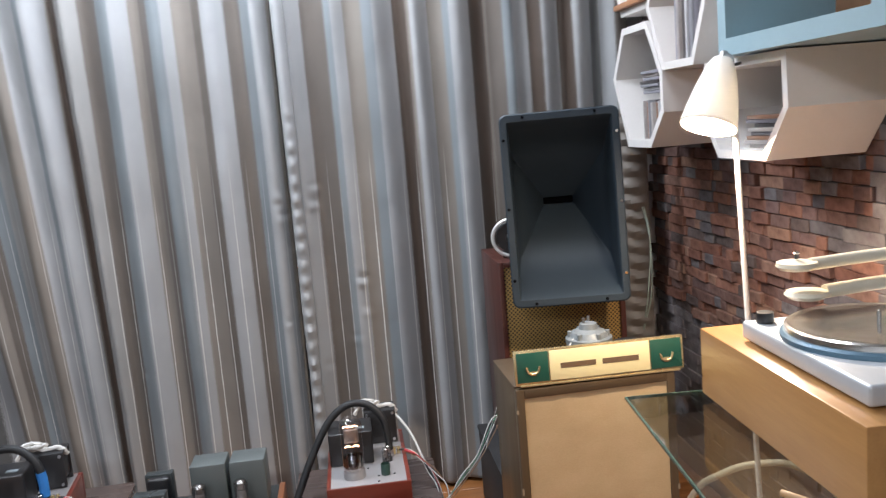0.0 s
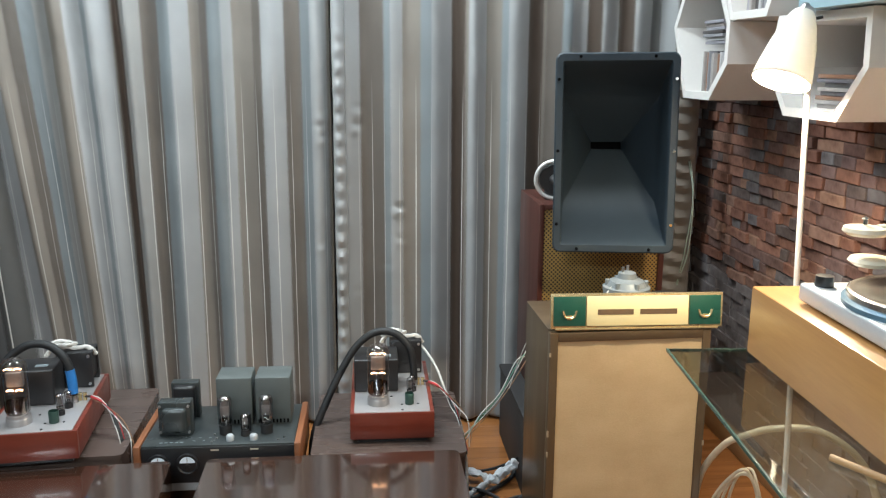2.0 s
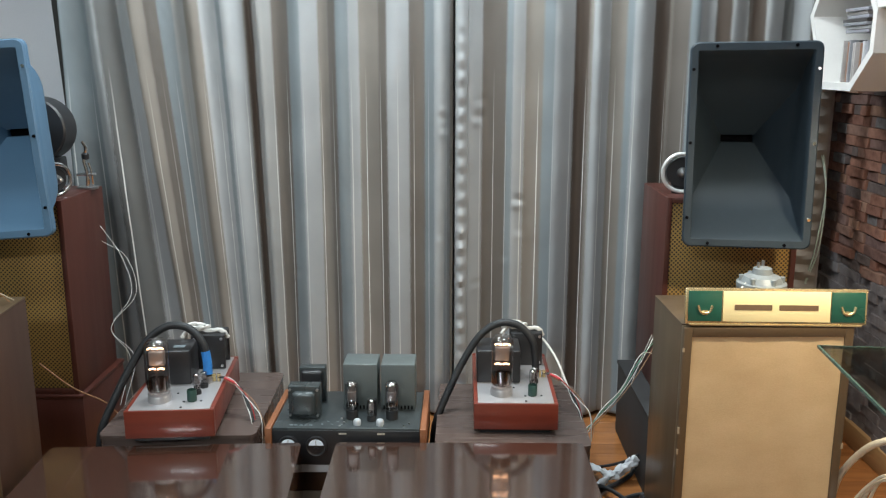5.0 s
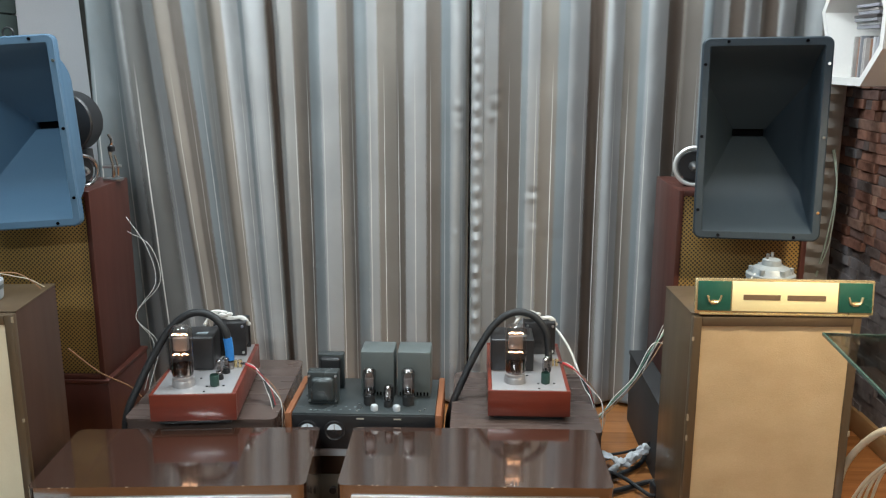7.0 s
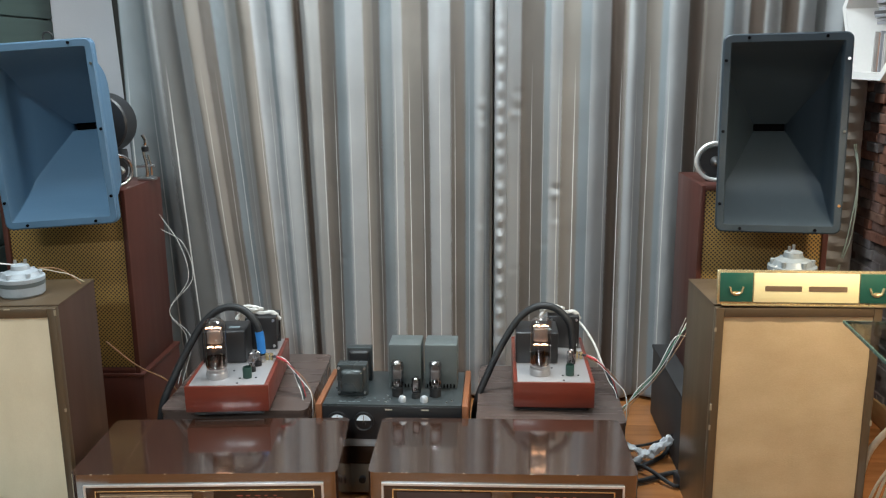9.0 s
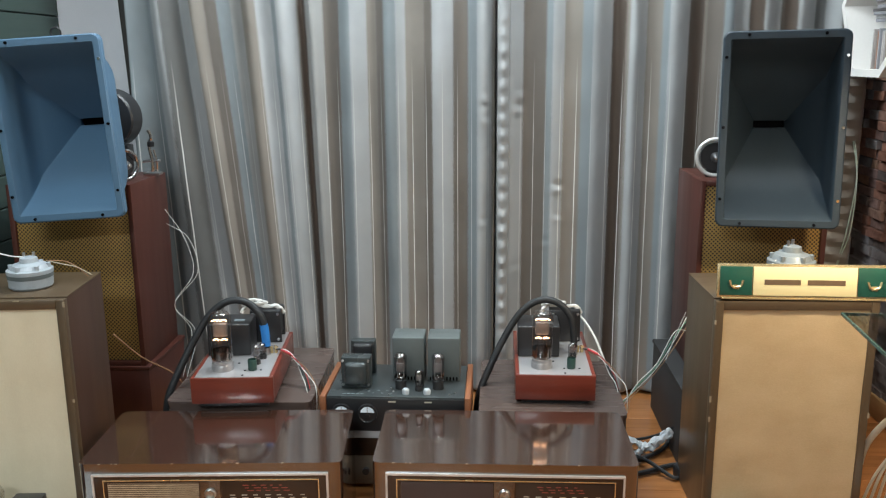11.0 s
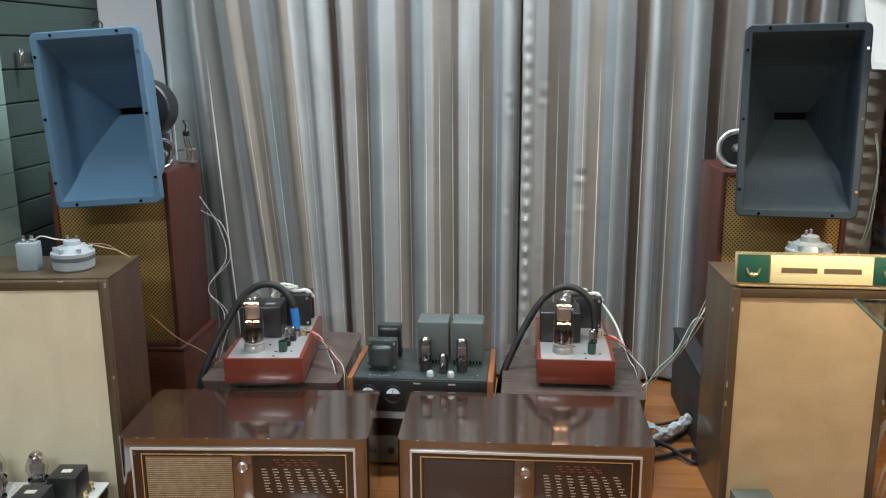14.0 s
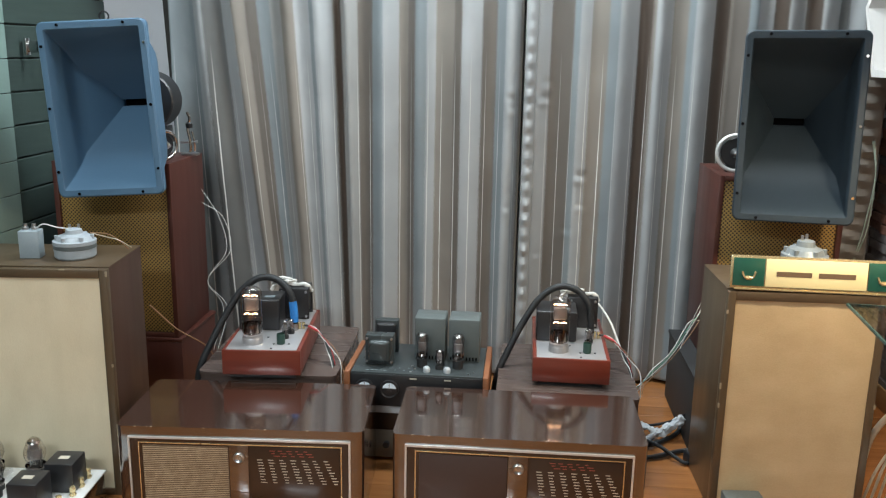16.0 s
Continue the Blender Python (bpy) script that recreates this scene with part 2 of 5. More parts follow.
M["horn_blue"] = material("blue_moulded_plastic", (0.085, 0.165, 0.255), 0.45, second=(0.07, 0.14, 0.22), scale=4, grain=220, bump=0.10, spec=0.5)
M["throat"] = material("dark_throat", (0.004, 0.004, 0.005), 0.9, scale=10, grain=80, spec=0.02)
M["bright_ring"] = material("bright_machined_ring", (0.88, 0.87, 0.84), 0.30, 0.45, scale=9, grain=90, bump=0.0)
M["chrome"] = material("chrome", (0.85, 0.85, 0.86), 0.10, 1.0, scale=9, grain=90, bump=0.0)
M["steel"] = material("brushed_steel", (0.62, 0.62, 0.63), 0.33, 1.0, scale=6, grain=160, bump=0.06, stretch=(1, 12, 1))
M["alu_top"] = material("satin_aluminium_plate", (0.48, 0.465, 0.47), 0.38, 0.6, second=(0.4, 0.385, 0.39), scale=4, grain=200, bump=0.05)
M["cherry"] = material("cherry_wood", (0.205, 0.034, 0.018), 0.30, second=(0.125, 0.021, 0.011), scale=5, grain=34, bump=0.06, stretch=(0.6, 6, 8), coat=0.35)
M["amp_black"] = material("black_painted_steel", (0.016, 0.016, 0.018), 0.34, second=(0.024, 0.024, 0.026), scale=7, grain=120, bump=0.05)
M["amp_grey"] = material("grey_hammered_paint", (0.13, 0.15, 0.15), 0.42, 0.2, second=(0.105, 0.122, 0.122), scale=7, grain=230, bump=0.25)
M["amp_deck"] = material("dark_grey_deck", (0.062, 0.073, 0.076), 0.28, 0.3, second=(0.05, 0.058, 0.06), scale=5, grain=160, bump=0.06)
M["teak"] = material("teak_side", (0.28, 0.105, 0.045), 0.4, second=(0.20, 0.072, 0.03), scale=6, grain=40, bump=0.08, stretch=(6, 0.6, 6))
M["oak"] = material("honey_oak", (0.50, 0.26, 0.09), 0.36, second=(0.36, 0.17, 0.055), scale=4, grain=34, bump=0.06, stretch=(6, 0.5, 6), coat=0.2)
M["ceramic"] = material("white_ceramic", (0.74, 0.74, 0.73), 0.25, second=(0.66, 0.66, 0.65), scale=6, grain=80, bump=0.03)
M["bulb_glass"] = glass_material("tube_glass", (0.93, 0.89, 0.87), 0.05, 0.15, 0.85)
M["shade"] = shade_material()
M["smoked_glass"] = glass_material("smoked_tube_glass", (0.80, 0.80, 0.82), 0.03, 0.11, 0.85)
M["table_glass"] = glass_material("table_glass", (0.86, 0.90, 0.87), 0.03, 0.13, 1.0)
M["glass_edge"] = material("green_glass_edge", (0.07, 0.12, 0.10), 0.12, second=(0.04, 0.08, 0.065), scale=12, grain=60, bump=0.0)
M["anode"] = material("grey_anode", (0.36, 0.33, 0.32), 0.35, 0.7, scale=20, grain=120, bump=0.05)
M["dark_getter"] = material("dark_mirror_getter", (0.22, 0.19, 0.18), 0.12, 1.0, scale=20, grain=90, bump=0.0)
M["getter"] = material("silver_getter", (0.5, 0.46, 0.43), 0.2, 1.0, scale=20, grain=90, bump=0.0)
M["filament"] = material("glowing_filament", (1.0, 0.58, 0.34), 0.5, emit=9.0, bump=0.0)
M["green_sleeve"] = material("dark_green_sleeve", (0.03, 0.075, 0.062), 0.4, scale=20, grain=90)
M["cable_black"] = material("black_cable_sheath", (0.015, 0.016, 0.018), 0.55, scale=30, grain=300, bump=0.5)
M["cable_white"] = material("white_cable", (0.70, 0.69, 0.66), 0.5, scale=30, grain=200, bump=0.2)
M["cable_cream"] = material("cream_cable", (0.62, 0.55, 0.42), 0.5, scale=30, grain=200, bump=0.2)
M["cable_red"] = material("red_wire", (0.5, 0.03, 0.035), 0.4, scale=30, grain=200)
M["cable_green"] = material("green_wire", (0.12, 0.36, 0.24), 0.4, scale=30, grain=200)
M["cable_pale_green"] = material("pale_green_wire", (0.42, 0.50, 0.42), 0.4, scale=30, grain=200)
M["cable_brown"] = material("brown_wire", (0.32, 0.17, 0.09), 0.4, scale=30, grain=200)
M["cable_blue"] = material("blue_tape", (0.03, 0.22, 0.62), 0.4, scale=30, grain=200)
M["foil"] = material("crinkled_plastic_wrap", (0.66, 0.68, 0.70), 0.42, 0.0, second=(0.45, 0.47, 0.50), scale=25, grain=140, bump=0.9)
M["gold"] = material("polished_brass", (0.84, 0.68, 0.38), 0.25, 0.75, scale=8, grain=90, bump=0.03)
M["plate_cream"] = material("cream_lacquer_plate", (0.90, 0.80, 0.46), 0.30, 0.1, second=(0.86, 0.75, 0.41), scale=4, grain=120, bump=0.03)
M["plate_green"] = material("dark_green_enamel", (0.018, 0.09, 0.065), 0.25, second=(0.014, 0.07, 0.05), scale=6, grain=80, bump=0.02)
M["ink"] = material("dark_ink", (0.16, 0.10, 0.055), 0.5, scale=20, grain=80, bump=0.0)
M["shelf_white"] = material("white_shelf_paint", (0.78, 0.75, 0.72), 0.5, second=(0.71, 0.68, 0.65), scale=3, grain=100, bump=0.05)
M["shelf_blue"] = material("pale_blue_paint", (0.33, 0.47, 0.52), 0.5, second=(0.29, 0.42, 0.47), scale=3, grain=100, bump=0.05)
M["lamp_white"] = material("white_enamel", (0.86, 0.85, 0.82), 0.35, second=(0.82, 0.81, 0.78), scale=3, grain=100, bump=0.02)
M["bulb_glow"] = material("lamp_bulb", (1.0, 0.83, 0.55), 0.4, emit=30.0, bump=0.0)
M["diffuser"] = material("lit_diffuser", (0.92, 0.96, 1.0), 0.5, emit=4.0, bump=0.0)
M["platter"] = material("silver_platter", (0.60, 0.58, 0.56), 0.22, 0.9, second=(0.5, 0.48, 0.46), scale=8, grain=160, bump=0.08)
M["rubber"] = material("black_rubber", (0.02, 0.02, 0.021), 0.6, scale=10, grain=120)
M["tt_silver"] = material("pale_silver_paint", (0.60, 0.63, 0.66), 0.35, 0.3, second=(0.53, 0.56, 0.59), scale=4, grain=120, bump=0.03)
M["tt_blue"] = material("blue_grey_ring", (0.12, 0.22, 0.30), 0.35, 0.2, scale=5, grain=90)
M["ivory"] = material("ivory_plastic", (0.78, 0.72, 0.58), 0.3, second=(0.7, 0.64, 0.5), scale=5, grain=120, bump=0.02)
M["cast_alu"] = material("cast_aluminium", (0.44, 0.48, 0.51), 0.42, 0.2, second=(0.33, 0.36, 0.39), scale=14, grain=160, bump=0.25)
M["cast_dark"] = material("dull_cast_aluminium", (0.27, 0.30, 0.31), 0.42, 0.3, second=(0.18, 0.20, 0.21), scale=18, grain=160, bump=0.3)
M["can_grey"] = material("grey_blue_can", (0.34, 0.40, 0.43), 0.5, 0.15, second=(0.28, 0.33, 0.36), scale=7, grain=150, bump=0.12)
M["dial"] = material("dark_dial_glass", (0.030, 0.018, 0.013), 0.12, second=(0.045, 0.025, 0.017), scale=5, grain=60, bump=0.0, coat=0.4)
M["panel_plum"] = material("plum_brown_panel", (0.072, 0.048, 0.044), 0.35, second=(0.06, 0.04, 0.037), scale=5, grain=90, bump=0.05)
M["chip"] = material("chipped_lacquer", (0.36, 0.29, 0.2), 0.7, scale=30, grain=120)
M["thread"] = material("tan_thread", (0.66, 0.50, 0.33), 0.55, second=(0.30, 0.20, 0.12), scale=60, grain=260, bump=0.3)
M["pale_ink"] = material("pale_print", (0.62, 0.56, 0.46), 0.5, scale=20, grain=80, bump=0.0)
M["red_ink"] = material("red_print", (0.32, 0.05, 0.03), 0.5, scale=20, grain=80, bump=0.0)
M["meter_face"] = material("lit_meter_face", (0.72, 0.80, 0.86), 0.35, scale=20, grain=80, bump=0.0, emit=0.22)
M["cd_case"] = material("disc_case", (1, 1, 1), 0.3, second=(0.7, 0.7, 0.7), scale=20, grain=80, bump=0.03,
                        ramp=[(0.30, 0.30, 0.32), (0.55, 0.54, 0.55), (0.09, 0.08, 0.08), (0.42, 0.38, 0.36), (0.16, 0.15, 0.17), (0.30, 0.16, 0.10), (0.35, 0.34, 0.38)])
M["orange_wood"] = material("orange_wood_shelf", (0.52, 0.25, 0.13), 0.45, scale=5, grain=50, bump=0.1, stretch=(0.6, 6, 6))
M["beige_front"] = material("champagne_front", (0.30, 0.27, 0.22), 0.35, 0.5, scale=5, grain=160, bump=0.05)


# ---------------------------------------------------------------- mesh helpers
def mesh_object(name, bm, mat, smooth=True):
    me = bpy.data.meshes.new(name)
    bmesh.ops.recalc_face_normals(bm, faces=bm.faces)
    bm.to_mesh(me)
    bm.free()
    me.materials.append(mat)
    if smooth:
        me.shade_smooth()
        me.set_sharp_from_angle(angle=radians(38))
    return new(name, me)


def part(name, bm, mat, parent, label=""):
    ob = mesh_object(name, bm, mat)
    ob.parent = parent
    if label:
        tagged(ob, label)
    return ob


def thing(name, label, category, m=Matrix.Identity(4), group=""):
    ob = new(name)
    ob.empty_display_size = 0.05
    ob.matrix_world = m
    return tagged(ob, label, category, group)


def single(name, bm, mat, label, category, m=Matrix.Identity(4), group="", kind=""):
    ob = mesh_object(name, bm, mat)
    ob.matrix_world = m
    return tagged(ob, label, category, group, kind)


def box(x0, y0, z0, x1, y1, z1, bevel=0.0, seg=2, bm=None, m=None, vertical=False):
    """A box, its edges rounded by bevel (only the upright ones where vertical is set), added to bm."""
    t = bmesh.new()
    bmesh.ops.create_cube(t, size=1)
    for v in t.verts:
        v.co = Vector(((x0 + x1) / 2 + v.co.x * (x1 - x0), (y0 + y1) / 2 + v.co.y * (y1 - y0), (z0 + z1) / 2 + v.co.z * (z1 - z0)))
    if bevel:
        edges = [e for e in t.edges if not vertical or abs((e.verts[0].co - e.verts[1].co).normalized().z) > 0.9]
        bmesh.ops.bevel(t, geom=edges, offset=bevel, segments=seg, affect="EDGES", profile=0.5)
    if m is not None:
        t.transform(m)
    return join(bm, t)


def join(bm, t):
    if bm is None:
        return t
    me = bpy.data.meshes.new("tmp")
    t.to_mesh(me)
    t.free()
    bm.from_mesh(me)
    bpy.data.meshes.remove(me)
    return bm


def lathe(profile, seg=28, bm=None, m=None):
    """Turns a profile of (radius, height) about z."""
    t = bmesh.new()
    rings = []
    for r, z in profile:
        if r < 1e-5:
            rings.append([t.verts.new((0, 0, z))])
        else:
            rings.append([t.verts.new((r * math.cos(2 * math.pi * k / seg), r * math.sin(2 * math.pi * k / seg), z)) for k in range(seg)])
    for a, b in zip(rings, rings[1:]):
        for k in range(seg):
            j = (k + 1) % seg
            if len(a) == 1 and len(b) == 1:
                continue
            if len(a) == 1:
                t.faces.new((a[0], b[k], b[j]))
            elif len(b) == 1:
                t.faces.new((a[k], a[j], b[0]))
            else:
                t.faces.new((a[k], a[j], b[j], b[k]))
    if m is not None:
        t.transform(m)
    return join(bm, t)


def cyl(r, z0, z1, seg=24, bm=None, m=None, soft=0.0):
    s = soft or min(r, abs(z1 - z0)) * 0.08
    return lathe([(0, z0), (r - s, z0), (r, z0 + s), (r, z1 - s), (r - s, z1), (0, z1)], seg, bm, m)


def ring(r, thick, seg=32, sec=10, bm=None, m=None):
    """A torus about z."""
    prof = [(r + thick * math.cos(2 * math.pi * k / sec), thick * math.sin(2 * math.pi * k / sec)) for k in range(sec + 1)]
    return lathe(prof, seg, bm, m)


def tube(points, r, sec=8, steps=7, bm=None):
    """A round cord swept through points along a smooth curve."""
    pts = [Vector(p) for p in points]
    ext = [2 * pts[0] - pts[1]] + pts + [2 * pts[-1] - pts[-2]]
    line = []
    for i in range(1, len(ext) - 2):
        p0, p1, p2, p3 = ext[i - 1:i + 3]
        for k in range(steps):
            u = k / steps
            line.append(0.5 * ((2 * p1) + (p2 - p0) * u + (2 * p0 - 5 * p1 + 4 * p2 - p3) * u * u + (3 * p1 - p0 - 3 * p2 + p3) * u ** 3))
    line.append(pts[-1])
    t = bmesh.new()
    rings, side = [], None
    for i, p in enumerate(line):
        d = (line[min(i + 1, len(line) - 1)] - line[max(i - 1, 0)]).normalized()
        if side is None:
            side = d.orthogonal().normalized()
        side = (side - d * side.dot(d)).normalized()
        up = d.cross(side)
        rings.append([t.verts.new(p + r * (side * math.cos(2 * math.pi * k / sec) + up * math.sin(2 * math.pi * k / sec))) for k in range(sec)])
    for a, b in zip(rings, rings[1:]):
        for k in range(sec):
            t.faces.new((a[k], a[(k + 1) % sec], b[(k + 1) % sec], b[k]))
    t.faces.new(rings[0])
    t.faces.new(rings[-1])
    return join(bm, t)


def prism(outline, axis, a, b, bm=None):
    """An outline of 2D points drawn out from a to b along axis."""
    t = bmesh.new()
    def at(p, w):
        return {"x": (w, p[0], p[1]), "y": (p[0], w, p[1]), "z": (p[0], p[1], w)}[axis]
    v0, v1 = [t.verts.new(at(p, a)) for p in outline], [t.verts.new(at(p, b)) for p in outline]
    n = len(outline)
    for k in range(n):
        t.faces.new((v0[k], v0[(k + 1) % n], v1[(k + 1) % n], v1[k]))
    t.faces.new(v0)
    t.faces.new(v1)
    return join(bm, t)


def hollow(outline, inner, axis, a, b, bm=None):
    """A tube with flat walls between two outlines of as many points, from a to b along axis."""
    t = bmesh.new()
    def at(p, w):
        return {"x": (w, p[0], p[1]), "y": (p[0], w, p[1]), "z": (p[0], p[1], w)}[axis]
    loops = [[t.verts.new(at(p, w)) for p in o] for o, w in ((outline, a), (inner, a), (inner, b), (outline, b))]
    n = len(outline)
    for i in range(4):
        p, q = loops[i], loops[(i + 1) % 4]
        for k in range(n):
            t.faces.new((p[k], p[(k + 1) % n], q[(k + 1) % n], q[k]))
    return join(bm, t)


TO_Y = pose(0, 0, 0, 90, 0, 0)     # turns z to -y, for round things that face the room
TO_X = pose(0, 0, 0, 0, 90, 0)


# ---------------------------------------------------------------- the room
WX0, WX1, WY0, WY1 = -1.92, 1.26, -2.6, 3.16
single("ceiling", box(WX0 - 0.15, WY0 - 0.15, CEIL, WX1 + 0.15, WY1 + 0.15, CEIL + 0.12), M["plaster"], "unseen plain plastered ceiling, greyed to dim the bounced light", "ceiling", kind="structure")
floor = single("floor", box(WX0 - 0.15, WY0 - 0.15, -0.12, WX1 + 0.15, WY1 + 0.15, -0.016), M["mortar"], "lacquered orange-brown wooden plank floor", "floor", kind="structure")
wall_north = single("wall_north", box(WX0 - 0.15, WY1, -0.12, WX1 + 0.15, WY1 + 0.12, CEIL), M["white_wall"], "pale painted wall behind the curtain", "wall", kind="structure")
wall_west = single("wall_west", box(WX0 - 0.14, WY0, -0.12, WX0 - 0.02, WY1, CEIL), M["dark_brown"], "wall clad with green painted horizontal planks", "wall", kind="structure")
wall_east = single("wall_east", box(WX1 + 0.012, WY0, -0.12, WX1 + 0.14, WY1, CEIL), M["mortar"], "wall clad with split stone bricks in brown and grey", "wall", kind="structure")
single("wall_south", box(WX0 - 0.15, WY0 - 0.12, -0.12, WX1 + 0.15, WY0, CEIL), M["dim_wall"], "unseen wall behind the viewer, tan to dim the bounced light", "wall", kind="structure")

base = single("baseboard", box(WX1 - 0.022, 0.0, 0.0, WX1 - 0.002, WY1 - 0.01, 0.085, 0.004), M["pine"], "pale wooden baseboard along the stone wall", "baseboard", kind="structure")
# slightly tilted dark strip at the curtain's outer edge
trim = single("trim", box(-0.030, -0.04, -1.40, 0.030, 0.04, CEIL - 1.405, 0.004), M["dark_brown"], "dark upright strip beside the curtain", "frame", pose(-1.578, 3.06, 1.40, 0, -2.5, 0), kind="structure")
# the strip of plank wall that catches light, put into paler boards
lit_strip = single("trim", box(WX0 - 0.012, 2.165, 0.0, WX0 + 0.012, 2.395, CEIL, 0.004), M["dark_brown"], "lit strip of the green plank wall, drawn as paler boards", "trim", kind="structure")
for k in range(22):
    part("board", box(WX0 + 0.0125, 2.16, k * 0.1145 + 0.0012, WX0 + 0.020, 2.40, (k + 1) * 0.1145 - 0.0012, 0.0015, 1), M["lit_green"], lit_strip)

# unseen housings drawn round the ceiling lamps
for lx, ly, watts, long in LIGHTS:
    fix = thing("ceiling_light", "unseen slim white ceiling light with lit diffuser", "ceiling light", Matrix.Translation((lx, ly, CEIL)), "ceiling lights")
    part("housing", box(-long / 2 - 0.045, -0.17, -0.05, long / 2 + 0.045, 0.17, 0.0, 0.006), M["lamp_white"], fix)
    part("diffuser", box(-long / 2 - 0.005, -0.14, -0.058, long / 2 + 0.005, 0.14, -0.0505, 0.003), M["diffuser"], fix)


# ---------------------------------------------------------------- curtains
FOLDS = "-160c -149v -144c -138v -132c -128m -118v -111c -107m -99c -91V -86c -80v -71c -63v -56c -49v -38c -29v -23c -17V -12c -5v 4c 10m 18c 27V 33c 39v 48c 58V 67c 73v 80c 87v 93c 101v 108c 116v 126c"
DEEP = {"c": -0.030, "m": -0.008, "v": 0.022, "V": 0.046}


# creases pressed into the cloth near the slit: place along the rail, height, depth
DENTS = [(0.065, 0.835, 0.022), (-0.085, 1.13, 0.018), (-0.075, 1.19, 0.010), (-0.20, 1.09, 0.012), (-0.205, 1.15, -0.010), (-0.19, 0.96, 0.008), (0.02, 0.62, 0.006),
         (-0.21, 0.70, 0.009), (-0.19, 0.80, -0.008), (-0.09, 0.52, 0.008), (0.07, 0.72, 0.008), (-0.60, 0.66, 0.006), (-0.75, 0.56, 0.006)]


def curtain(name, x0, x1, seed, pulled, mat, label):
    """One curtain: cloth hung in uneven folds, each a crest or valley at a place along the rail. pulled: how far its outer foot is drawn in."""
    knots = [(int(s[:-1]) / 100, DEEP[s[-1]]) for s in FOLDS.split()]
    def fold(x):
        for (a, da), (b, db) in zip(knots, knots[1:]):
            if x <= b:
                u = min(1.0, max(0.0, (x - a) / (b - a)))
                u = u * u * (3 - 2 * u)
                return da + (db - da) * u
        return 0.0
    z0, z1 = 0.015, 2.55
    n, rows = int((x1 - x0) / 0.0052), 230
    bm = bmesh.new()
    lay = bm.verts.layers.float_vector.new("cloth")
    grid = []
    for r in range(rows + 1):
        z = z0 + (z1 - z0) * r / rows
        line, arc, last = [], 0.0, None
        for i in range(n + 1):
            x = x0 + (x1 - x0) * i / n
            drop = max(0.0, 1.9 - z)
            sway = 0.022 * noise.noise(Vector((x * 2.6, z * 0.8, seed))) * min(1, drop * 2)
            y = fold(x + sway) * (1.0 - 0.22 * min(1, drop / 1.6))
            y += 0.010 * min(1, 0.35 + drop) * noise.noise(Vector((x * 9, z * 0.7, seed + 5)))
            y += 0.0045 * noise.noise(Vector((x * 11, z * 5, seed + 3))) + 0.0012 * noise.noise(Vector((x * 40, z * 26, seed + 7)))
            for dx, dz, deep in DENTS:
                a, b = (x - dx - 0.25 * (z - dz)) / 0.016, (z - dz) / 0.022
                if abs(a) < 3 and abs(b) < 3:
                    y += 0.6 * deep * math.exp(-a * a - b * b) * math.sin(2.2 * b + 0.6 * a)
            w = max(0.0, (-0.75 - x) / 0.8) * min(1.0, max(0.0, (x + 1.56) / 0.22))
            co = Vector((x + pulled * w * drop * 0.16, 2.945 + y, z))
            if last is not None:
                arc += math.hypot(co.x - last.x, co.y - last.y)
            last = co
            v = bm.verts.new(co)
            v[lay] = (x, z, arc + seed)
            line.append(v)
        grid.append(line)
    for a, b in zip(grid, grid[1:]):
        for k in range(len(a) - 1):
            bm.faces.new((a[k], a[k + 1], b[k + 1], b[k]))
    ob = single(name, bm, mat, label, "curtain", group="curtains")
    ob.data.shade_smooth()
    so = ob.modifiers.new("thickness", "SOLIDIFY")
    so.thickness = 0.0025
    return ob


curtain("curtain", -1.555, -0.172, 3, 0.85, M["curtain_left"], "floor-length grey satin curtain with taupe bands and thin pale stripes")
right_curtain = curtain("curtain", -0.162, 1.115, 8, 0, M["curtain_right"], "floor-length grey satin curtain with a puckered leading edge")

# the puckered leading hem that hangs over the slit between the two curtains
bm = bmesh.new()
lay = bm.verts.layers.float_vector.new("cloth")
grid = []
for r in range(150):
    z = 0.10 + r * 0.0137
    pull = 1.0 if z < 1.28 else max(0.08, 1 - (z - 1.28) * 4.0)
    pk = math.sin(z * 2 * math.pi / 0.060 + 1.3 * noise.noise(Vector((0, 0, z * 4))))
    pk *= 0.45 + 1.2 * abs(noise.noise(Vector((3, 0, z * 6.5)))) + 0.5 * max(0.0, noise.noise(Vector((8, 0, z * 2.0))))
    row = []
    for k in range(9):
        u = k / 8
        bulge = math.sin(math.pi * u)
        v = bm.verts.new((-0.160 + 0.040 * u + 0.004 * noise.noise(Vector((u, z * 3, 2))), 2.886 - 0.016 * bulge - 0.008 * pull * bulge * pk + 0.012 * u, z))
        v[lay] = (-0.15 + u * 0.03, 2.0, 0.5)
        row.append(v)
    grid.append(row)
for a, b in zip(grid, grid[1:]):
    for k in range(8):
        bm.faces.new((a[k], a[k + 1], b[k + 1], b[k]))
hem = part("hem", bm, M["curtain_right"], right_curtain, "puckered hem of the satin curtain")
hem.modifiers.new("thickness", "SOLIDIFY").thickness = 0.003

# a loose end of pale cloth that hangs beside the corner, behind the stone wall's speaker
bm = bmesh.new()
lay = bm.verts.layers.float_vector.new("cloth")
grid = []
